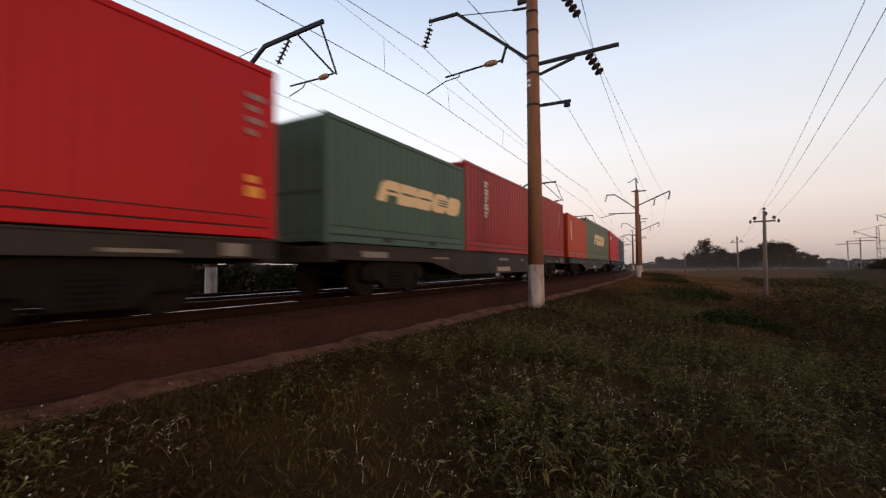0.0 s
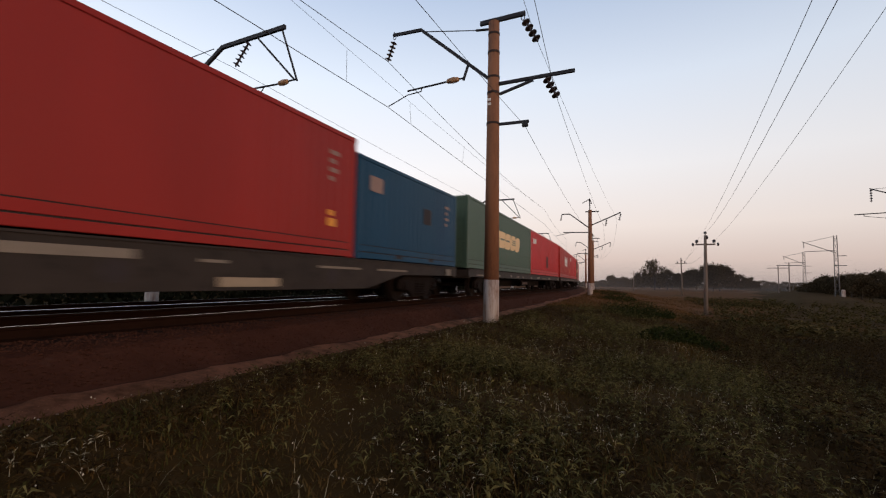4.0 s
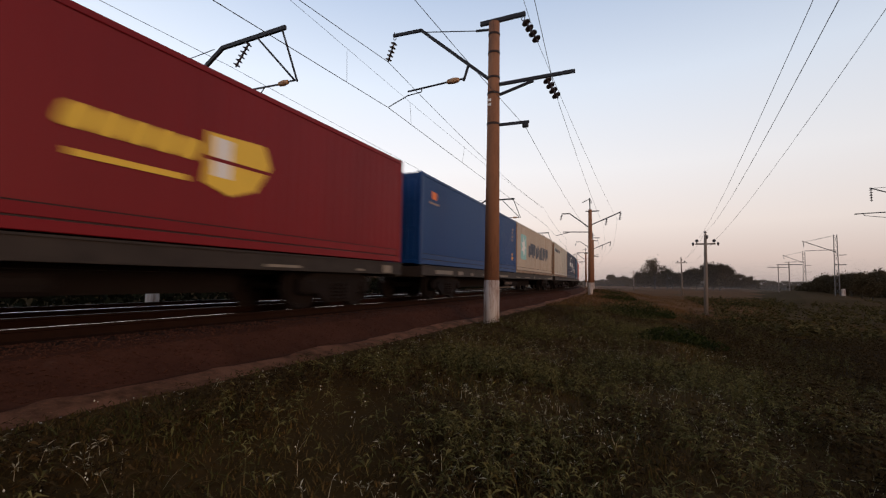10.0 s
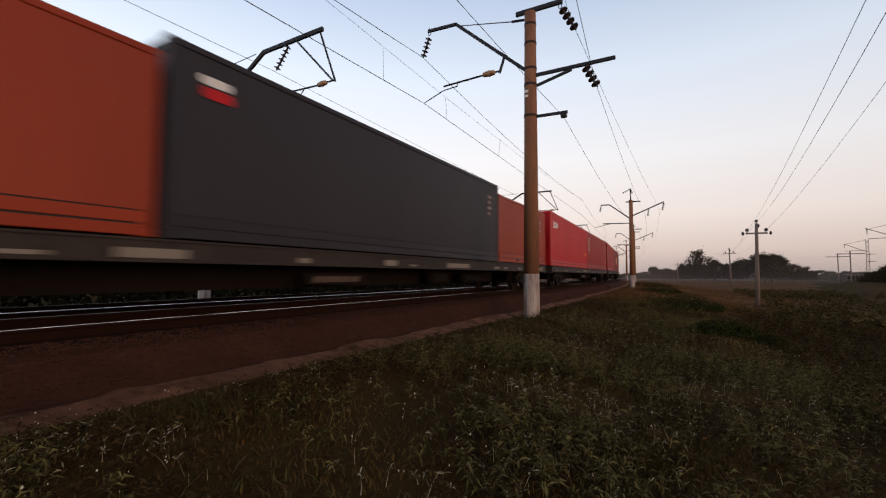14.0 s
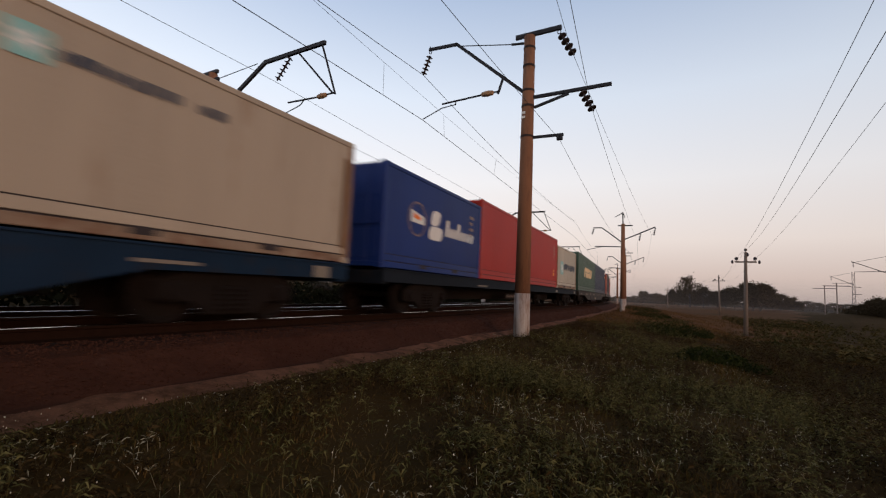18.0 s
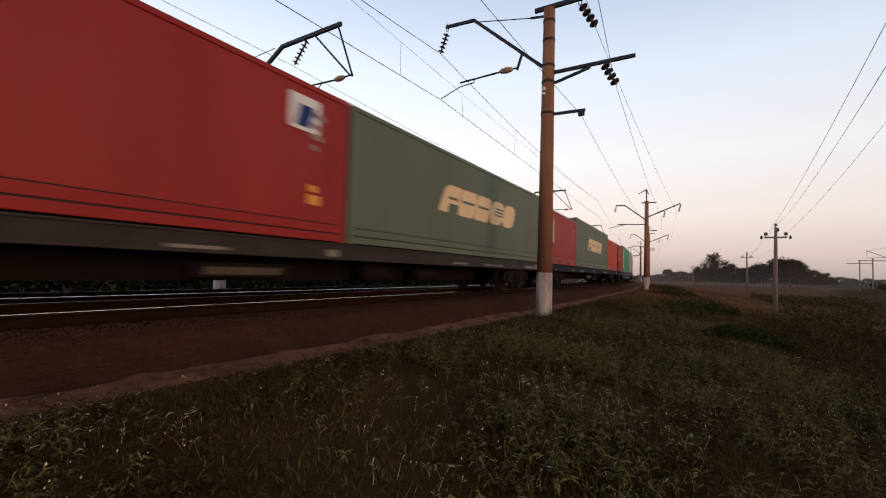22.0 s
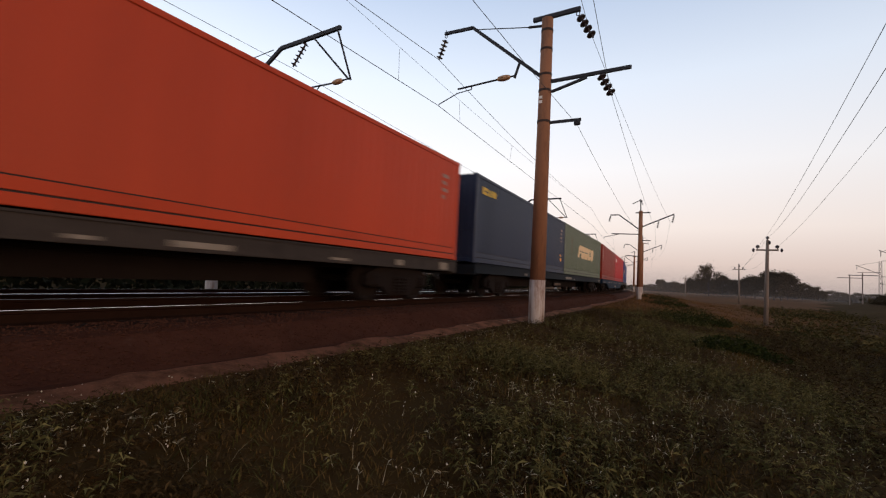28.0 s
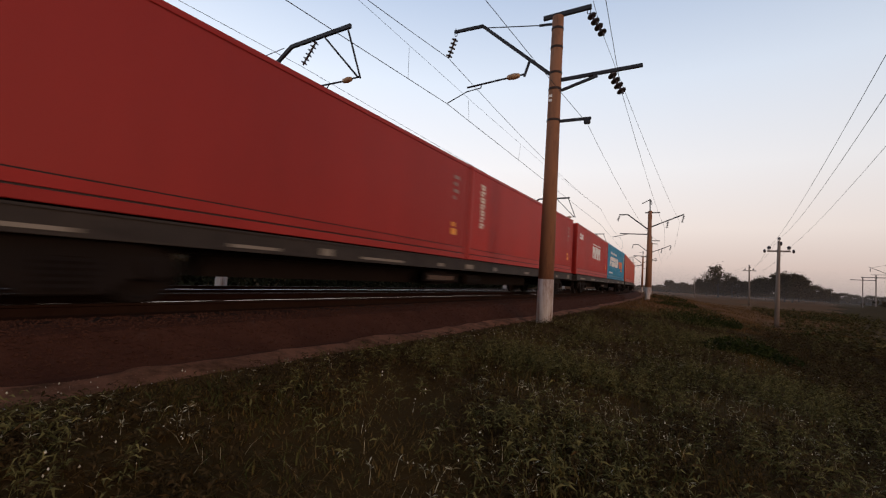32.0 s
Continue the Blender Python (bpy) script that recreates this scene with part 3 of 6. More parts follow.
def mark_tag(c, k, y0, y1, z0, z1):
    """A blue leaning block laid over a white panel."""
    part("blue_block", fix(prism(bmesh.new(), slab(y0, y1 - 0.12, z0, z1, 0.1), SIDE_X + 0.009, SIDE_X + 0.012)), PAINTS["royal"], c)


def mark_corner_word(c, k, mat=None, y=None, w=1.0, h=0.34, z=2.06):
    y = -k["L"] / 2 + 0.72 if y is None else y
    z = min(z, k["H"] - 0.5)
    for y0, y1, z0, z1 in ((0.0, 0.40, 0.0, 1.0), (0.46, 0.62, 0.0, 0.86), (0.68, 1.0, 0.10, 1.0)):
        mark(c, "emblem_block", [slab(y + w * y0, y + w * y1, z + h * z0, z + h * z1, 0.02)], mat or LETTER, SIDE_X)
    part("emblem_bar", fix(prism(bmesh.new(), slab(y + w * 0.14, y + w * 0.42, z + h * 0.40, z + h * 0.58), SIDE_X + 0.009, SIDE_X + 0.012)), c.children[0].material_slots[0].material, c)


def mark_tall_word(c, k):
    """Three heavy white blocks under a thin roof line."""
    z, h, y = 1.21, 0.80, -0.93
    for i in range(3):
        a = y + i * 1.08
        # a heavy arch with a narrow slot below
        arch = [(a, z), (a + 0.36, z), (a + 0.36, z + h * 0.46), (a + 0.64, z + h * 0.46), (a + 0.64, z - 0.03 * (i == 1)), (a + 1.0, z - 0.03 * (i == 1)), (a + 1.0, z + h), (a, z + h)]
        mark(c, "white_block", [arch], LETTER, SIDE_X)
    mark(c, "roof_line", [slab(y, y + 1.35, z + h + 0.11, z + h + 0.18), slab(y + 1.9, y + 3.2, z + h + 0.11, z + h + 0.18)], LETTER, SIDE_X)
    mark(c, "round_mark", [rounded(y + 1.48, y + 1.76, z + h - 0.08, z + h + 0.2, 0, 0.14)], LETTER, SIDE_X)
    mark_code(c, k)


def mark_star(c, k, small=False):
    """A pale teal square with a white star and a row of dark letter blocks."""
    L, H = k["L"], k["H"]
    if small and L > 10:
        y, z, s, n, y1, step, bh, zz = -6.0, 2.08, 0.42, 10, -5.34, 0.40, 0.26, 2.14
    elif small:
        y, z, s, n, y1, step, bh, zz = -2.6, 1.85, 0.40, 9, -2.1, 0.24, 0.17, 1.95
    elif L < 10:
        y, z, s, n, y1, step, bh, zz = -2.13, 0.86, 0.83, 6, -1.1, 0.60, 0.42, 1.19
    else:
        y, z, s, n, y1, step, bh, zz = -5.05, 0.82, 1.50, 6, -2.90, 1.18, 0.90, 1.05
    mark(c, "teal_panel", [rounded(y, y + s, z, z + s, 0, s * 0.12)], TEAL, SIDE_X)
    pts = []
    for i in range(14):
        r = s * (0.46 if i % 2 == 0 else 0.17)
        a = 2 * math.pi * i / 14 + math.pi / 2 + 0.2
        pts.append((y + s / 2 + r * math.cos(a), z + s / 2 + r * math.sin(a)))
    part("white_star", fix(prism(bmesh.new(), pts, SIDE_X + 0.009, SIDE_X + 0.013)), LETTER, c)
    rng = random.Random(3)
    for i in range(n):
        if small and i == 6:
            continue
        mark(c, "dark_block", block_pair(rng, y1 + i * step, step * (0.95 if i == 0 else 0.78), zz, bh), LETTER_DARK, SIDE_X)


def mark_ring_word(c, k):
    """White blocks between two arcs and a framed note."""
    z, y, rng = 1.35, -2.63, random.Random(8)
    for i in range(7):
        if i != 3:
            mark(c, "white_block", block_pair(rng, y + i * 0.62, 0.52, z, 0.50), LETTER, SIDE_X)
    for a0, a1 in ((248, 338), (62, 152)):
        polys = []
        for i in range(9):
            a, b = radians(a0 + (a1 - a0) * i / 9), radians(a0 + (a1 - a0) * (i + 1) / 9)
            polys.append([(y + 2.1 + 1.35 * math.cos(a), z + 0.25 + 0.78 * math.sin(a)), (y + 2.1 + 1.45 * math.cos(a), z + 0.25 + 0.90 * math.sin(a)), (y + 2.1 + 1.45 * math.cos(b), z + 0.25 + 0.90 * math.sin(b)), (y + 2.1 + 1.35 * math.cos(b), z + 0.25 + 0.78 * math.sin(b))])
        mark(c, "white_arc", polys, LETTER, SIDE_X)
    f0, f1, g0, g1 = 2.0, 5.0, 0.75, 1.42
    mark(c, "note_frame", [slab(f0, f1, g0, g0 + 0.03), slab(f0, f1, g1 - 0.03, g1), slab(f0, f0 + 0.03, g0, g1), slab(f1 - 0.03, f1, g0, g1)], LETTER, SIDE_X)
    for q in (slab(f0 + 0.2, f1 - 0.3, 1.14, 1.24), slab(f0 + 0.2, f1 - 0.5, 0.92, 1.02)):
        mark(c, "note_bar", [q], LETTER, SIDE_X)
    mark_code(c, k)


def mark_stripe_word(c, k):
    """A pale bar, an orange block and a short tail."""
    z = 1.48
    for i in range(4):
        mark(c, "pale_block", [slab(-1.83 + i * 0.40, -1.83 + i * 0.40 + 0.36, z, z + 0.34, 0.04)], LETTER, SIDE_X)
    mark(c, "orange_block", [slab(-0.24, 0.62, z, z + 0.34, 0.04)], LETTER_ORANGE, SIDE_X)
    mark(c, "pale_tail", [slab(0.66, 1.55, z - 0.02, z + 0.14)], LETTER, SIDE_X)
    mark(c, "white_square", [slab(-5.36, -4.87, 0.92, 1.25)], LETTER, SIDE_X)
    for y in (5.25, -5.75):
        mark(c, "orange_strip", [slab(y, y + 0.5, 0.30, 0.40)], STICKER, SIDE_X)
    mark_code(c, k, sticker=False)


def mark_script(c, k):
    """A round badge with a red and white sail and flowing white script."""
    mark(c, "badge_ring", [[(-1.42 + r * math.cos(a), 1.40 + r * math.sin(a)) for a, r in ((radians(a0), 0.47), (radians(a0 + 20), 0.47), (radians(a0 + 20), 0.43), (radians(a0), 0.43))] for a0 in range(0, 360, 20)], FADED, SIDE_X)
    mark(c, "white_sail", [[(-1.75, 1.30), (-1.75, 1.62), (-1.05, 1.50), (-1.05, 1.28)]], LETTER, SIDE_X)
    part("red_stripe", fix(prism(bmesh.new(), [(-1.65, 1.42), (-1.62, 1.55), (-1.25, 1.46), (-1.3, 1.38)], SIDE_X + 0.009, SIDE_X + 0.012)), LETTER_ORANGE, c)
    mark(c, "script_sweep", [rounded(-0.72, -0.20, 1.36, 1.80, 0.16, 0.16)], LETTER, SIDE_X)
    mark(c, "script_sweep", [rounded(-0.80, 0.02, 0.94, 1.34, 0.10, 0.18)], LETTER, SIDE_X)
    x = 0.25
    for i in range(8):
        mark(c, "script_stroke", [rounded(x, x + 0.20, 1.14, 1.44 + (0.22 if i in (0, 3) else 0.0), 0.08, 0.08)], LETTER, SIDE_X)
        x += 0.27


def mark_yellow(c, k):
    """A slanting yellow word, a thin line below it and a shield."""
    for i in range(5):
        mark(c, "yellow_block", [rounded(-2.0 + i * 0.37, -2.0 + i * 0.37 + 0.35, 1.32, 1.66, 0.10, 0.10)], LETTER_YELLOW, SIDE_X)
    mark(c, "yellow_line", [slab(-1.85, -0.30, 0.98, 1.07)], LETTER_YELLOW, SIDE_X)
    mark(c, "yellow_shield", [[(0.0, 1.85), (1.15, 1.92), (1.32, 1.55), (1.0, 1.05), (0.45, 0.86), (-0.05, 1.02)]], LETTER_YELLOW, SIDE_X)
    part("shield_panel", fix(prism(bmesh.new(), slab(0.12, 0.46, 1.15, 1.80), SIDE_X + 0.009, SIDE_X + 0.012)), LETTER, c)
    part("shield_bar", fix(prism(bmesh.new(), slab(-0.02, 1.26, 1.40, 1.46), SIDE_X + 0.012, SIDE_X + 0.014)), PAINTS["maroon"], c)


def mark_blue_word(c, k):
    """The wide emblem in white on blue, with a red companion and a slogan line."""
    mark_wide_word(c, k, "sky_blue", LETTER, -4.9, 1.07, 1.10, 0.82)
    y0 = 0.95
    for q in (rounded(y0, y0 + 0.25, 1.42, 1.66, 0, 0.1), slab(y0 + 0.55, y0 + 1.05, 1.12, 1.76, 0.16), slab(y0 + 1.18, y0 + 1.75, 1.12, 1.76, 0.16), rounded(y0 + 1.85, y0 + 3.0, 1.06, 1.78, 0.12, 0.34), slab(y0 + 1.7, y0 + 3.1, 0.86, 1.0)):
        mark(c, "red_block", [q], LETTER_ORANGE, SIDE_X)
    for i in range(8):
        if i not in (2, 5):
            mark(c, "slogan_mark", [slab(-4.2 + i * 0.46, -4.2 + i * 0.46 + 0.38, 2.13, 2.31, 0.04)], LETTER, SIDE_X)
    mark(c, "site_bar", [slab(-4.9, -2.88, 0.50, 0.62)], LETTER, SIDE_X)


def container(kind, colour, label, marks=(), doors=False, seed=0):
    """One shipping container with its walls, rails, posts and castings."""
    k = KIT[kind]
    L, H = k["L"], k["H"]
    mat = PAINTS[colour]
    c = thing("shipping_container", label, "container", "containers on the train")
    for sx in (1, -1):
        piece("side_wall", k["side"], mat, c, m=pose(sx * (CW / 2 - 0.012), 0, 0.357, 0, 0, 0 if sx > 0 else 180))
        piece("skirt_panel", k["skirt"], mat, c, m=pose(sx * (CW / 2 - 0.025), 0, 0))
        # near-black strip: the groove's shadow is given by its colour
        piece("wall_groove", k["groove"], DARK_PATCH, c, m=pose(sx * (CW / 2 - 0.045), 0, 0))
        piece("top_rail", k["top_rail"], mat, c, m=pose(sx * (CW / 2 - 0.032), 0, H - 0.06))
        piece("bottom_rail", k["bottom_rail"], RUSTY_RAIL if colour in ("white", "beige") else mat, c, m=pose(sx * (CW / 2 - 0.028), 0, 0.075))
        for sy in (1, -1):
            piece("corner_post", k["post"], RUSTY_POST if colour in ("white", "beige") else mat, c, m=pose(sx * (CW / 2 - 0.077), sy * (L / 2 - 0.078), 0))
            for z in (0.059, H - 0.059):
                piece("corner_casting", k["casting"], mat, c, m=pose(sx * (CW / 2 - 0.081), sy * (L / 2 - 0.089), z))
    for sy in (1, -1):
        for z in (0.09, H - 0.09):
            piece("end_header", k["header"], mat, c, m=pose(0, sy * (L / 2 - 0.05), z))
    if L < 10:
        # flat dark plates: the shade inside the pockets is only colour
        for y in (-1.02, 1.02):
            mark(c, "fork_pocket", [slab(y - 0.18, y + 0.18, 0.075, 0.19)], DARK_PATCH, CW / 2 + 0.0)
    piece("roof", k["roof"], mat, c)
    piece("floor", k["floor"], STEEL_DARK, c)
    piece("end_wall", k["end"], mat, c, m=pose(0, L / 2 - 0.04, 0.13, 0, 0, 90))
    if doors:
        for sx in (-1, 1):
            d = piece("door", k["door"], mat, c, m=pose(sx * 0.545, -L / 2 + 0.05, 0))
            for panel in k["panels"]:
                piece("door_panel", panel, mat, d)
            for u in (-0.26, 0.2):
                piece("locking_bar", k["bar"], mat, d, m=pose(u, -0.045, 0))
    else:
        piece("end_wall", k["end"], mat, c, m=pose(0, -L / 2 + 0.04, 0.13, 0, 0, -90))
    for f, args in marks:
        f(c, k, *args)
    return c


# bogie, built once and copied
def wheel_mesh():
    bm = lathe(bmesh.new(), (0.075, 0, 0), (-0.075, 0, 0), [(0, 0.10), (0.0, 0.17), (0.25, 0.2), (0.3, 0.40), (0.0, 0.43), (0.0, 0.475), (0.75, 0.482), (0.85, 0.505), (1.0, 0.505), (1.0, 0.43), (0.72, 0.40), (0.7, 0.2), (1, 0.12)], 24)
    return mesh_of("wheel", fix(bm))


def side_frame_mesh():
    out = [(-1.22, 0.62), (-1.22, 0.36), (-0.98, 0.30), (-0.70, 0.36), (-0.42, 0.12), (0.42, 0.12), (0.70, 0.36), (0.98, 0.30), (1.22, 0.36), (1.22, 0.62), (0.62, 0.86), (-0.62, 0.86)]
    bm = prism(bmesh.new(), out, -0.07, 0.07)
    bmesh.ops.bevel(bm, geom=list(bm.edges), offset=0.02, segments=1, affect="EDGES")
    return mesh_of("side_frame", fix(bm))


def spring_mesh():
    bm = bmesh.new()
    for dy in (-0.2, 0.0, 0.2):
        lathe(bm, (0, dy, 0.18), (0, dy, 0.56), [(u / 10, 0.085 if u % 2 else 0.065) for u in range(11)], 10)
    return mesh_of("spring_nest", fix(bm))


WHEEL, SIDE_FRAME, SPRINGS = wheel_mesh(), side_frame_mesh(), spring_mesh()
AXLE_BOX = mesh_of("axle_box", fix(lathe(bmesh.new(), (-0.06, 0, 0), (0.12, 0, 0), [(0, 0.16), (0.6, 0.16), (0.75, 0.12), (1, 0.12)], 12)))
BOLSTER = mesh_of("bolster", boxes((-1.1, 1.1, -0.2, 0.2, 0.55, 0.80), bevel=0.03))
AXLE = mesh_of("axle", fix(rod(bmesh.new(), (-1.0, 0, 0.475), (1.0, 0, 0.475), 0.08, seg=10)))


def bogie(wagon, y):
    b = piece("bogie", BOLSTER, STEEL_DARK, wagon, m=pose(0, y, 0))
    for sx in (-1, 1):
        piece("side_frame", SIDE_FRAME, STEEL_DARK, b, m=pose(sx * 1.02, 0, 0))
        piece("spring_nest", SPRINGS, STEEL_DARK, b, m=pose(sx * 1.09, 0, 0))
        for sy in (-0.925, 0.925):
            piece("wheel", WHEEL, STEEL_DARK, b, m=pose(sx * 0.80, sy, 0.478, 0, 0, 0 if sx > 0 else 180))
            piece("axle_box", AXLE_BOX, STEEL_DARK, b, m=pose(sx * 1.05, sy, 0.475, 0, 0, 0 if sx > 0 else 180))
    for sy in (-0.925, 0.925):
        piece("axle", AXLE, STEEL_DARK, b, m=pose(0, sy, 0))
    return b


def sill_polygon(length, belly):
    h = length / 2
    if belly == 0:
        return [(-h, 0.79), (h, 0.79), (h, 1.115), (-h, 1.115)]
    return [(-h, 0.80), (-h + 3.9, 0.76), (-h + 5.6, 0.76 - belly), (h - 5.6, 0.76 - belly), (h - 3.9, 0.76), (h, 0.80), (h, 1.115), (-h, 1.115)]


WAGON_MESH = {}


def wagon(length, style, label, seed):
    """Flat wagon: two side sills, middle sill, cross members, bogies, couplers, brake gear, painted marks."""
    rng = random.Random(seed)
    body = length - 1.2
    belly = {"grey": 0, "slate": 0, "blue_belly": 0.42, "grey_belly": 0.36}[style]
    mat = {"grey": SILL_GREY, "slate": SILL_SLATE, "blue_belly": SILL_BLUE, "grey_belly": SILL_GREY}[style]
    key = (length, belly)
    if key not in WAGON_MESH:
        poly = sill_polygon(body, belly)
        bm = prism(bmesh.new(), poly, -0.05, 0.05)
        m = {"sill": mesh_of("side_sill", fix(bm))}
        m["flange"] = mesh_of("sill_flange", boxes((0.05, 0.075, -body / 2, body / 2, -0.015, 0.015)))
        m["spine"] = mesh_of("middle_sill", boxes((-0.35, 0.35, -body / 2, body / 2, 0.72, 1.04), (-0.30, 0.30, -body / 2 + 4.6, body / 2 - 4.6, 0.36, 0.715)))
        m["cross"] = mesh_of("cross_member", boxes((-1.15, 1.15, -0.09, 0.09, 0.78, 1.05)))
        m["headstock"] = mesh_of("headstock", boxes((-1.25, 1.25, -0.12, 0.12, 0.74, 1.07), bevel=0.015))
        WAGON_MESH[key] = m
    m = WAGON_MESH[key]
    w = thing("container_wagon", label, "wagon", "wagons of the train")
    for sx in (1, -1):
        piece("side_sill", m["sill"], mat, w, m=pose(sx * 1.22, 0, 0, 0, 0, 0 if sx > 0 else 180))
        for z in (1.095,) if belly else (1.095, 0.81):
            piece("sill_flange", m["flange"], mat, w, m=pose(sx * 1.22, 0, z, 0, 0, 0 if sx > 0 else 180))
        piece("headstock", m["headstock"], mat, w, m=pose(0, sx * (body / 2 - 0.12), 0))
        bogie(w, sx * (length / 2 - 3.1))
        bm = boxes((-0.12, 0.12, -0.55, 0.25, 0.93, 1.15), (-0.19, 0.19, 0.10, 0.56, 0.88, 1.20), bevel=0.03)
        part("coupler", bm, STEEL_DARK, w).matrix_basis = pose(0, sx * (body / 2 + 0.05), -0.02, 0, 0, 0 if sx > 0 else 180)
        bm = rod(bmesh.new(), (0.35, 0, 0.85), (0.45, 0.35, 0.55), 0.03, seg=6)
        rod(bm, (0.45, 0.35, 0.55), (0.30, 0.55, 0.80), 0.03, seg=6)
        part("brake_hose", bm, RUBBER, w).matrix_basis = pose(0, sx * (body / 2), 0, 0, 0, 0 if sx > 0 else 180)
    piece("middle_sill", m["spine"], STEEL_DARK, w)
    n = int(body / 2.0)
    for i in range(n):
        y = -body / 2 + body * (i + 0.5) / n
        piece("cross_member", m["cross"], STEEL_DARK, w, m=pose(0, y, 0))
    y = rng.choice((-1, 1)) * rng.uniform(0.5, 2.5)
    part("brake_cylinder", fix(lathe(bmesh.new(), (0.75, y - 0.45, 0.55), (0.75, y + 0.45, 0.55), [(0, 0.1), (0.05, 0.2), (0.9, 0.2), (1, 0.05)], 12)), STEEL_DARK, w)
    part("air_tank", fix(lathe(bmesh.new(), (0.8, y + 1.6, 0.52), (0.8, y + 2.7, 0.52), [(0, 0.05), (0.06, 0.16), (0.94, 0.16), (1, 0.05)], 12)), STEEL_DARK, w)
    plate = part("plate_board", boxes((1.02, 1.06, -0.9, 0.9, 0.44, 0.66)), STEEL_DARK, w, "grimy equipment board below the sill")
    plate.location.y = -y * 0.4 - 1.5
    for i in range(5):
        mark(w, "faded_mark", [slab(-0.72 + i * 0.28, -0.52 + i * 0.28, 0.48, 0.60, 0.03)], CHALK_TAN, 1.057).location.y = plate.location.y
    z0, z1 = (0.82, 1.0)
    yy = -body / 2 + 1.0
    while yy < body / 2 - 1.5:
        lw = rng.choice((0.3, 0.5, 0.9, 1.5))
        if rng.random() < (0.5 if style == "slate" else 0.9):
            top = rng.choice((0.05, 0.09, 0.13))
            mark(w, "sill_mark", [slab(yy, yy + lw, z0 + 0.03, z0 + 0.03 + top)], CHALK, 1.272)
        yy += lw + rng.uniform(0.5, 2.4)
    part("tail_plate", boxes((1.275, 1.29, body / 2 - 0.95, body / 2 - 0.55, 0.80, 1.02)), CHALK, w, "pale reflective end plate")
    if belly:
        # no holes are cut: dark plates paint the shade inside the openings
        for yh in (-4.3, -1.9, 1.9, 4.3) if length > 22 else (-2.2, 2.2):
            mark(w, "sill_opening", [rounded(yh - 0.16, yh + 0.16, 0.52, 0.84, 0, 0.15)], DARK_PATCH, 1.269)
        bm = bmesh.new()
        prism(bm, slab(-0.65, 0.65, 0.46, 0.62), 1.274, 1.281)
        part("tan_panel", fix(bm), PANEL_TAN, w, "faded tan painted panel")
    return w


WIDE = (mark_wide_word, ("green",))
WIDE_TEAL = (mark_wide_word, ("teal_green",))
CODE = (mark_code, ())
CODE_PLAIN = (mark_code, (None, False))
COL_TAN = lambda y=-5.2, n=7, low=1.05: (mark_column, (y, n, CREAM, 0.36, 2.5, low))
COL = lambda y=-5.2, n=7, low=1.05: (mark_column, (y, n, None, 0.36, 2.5, low))
CORNER = (mark_corner_word, ())
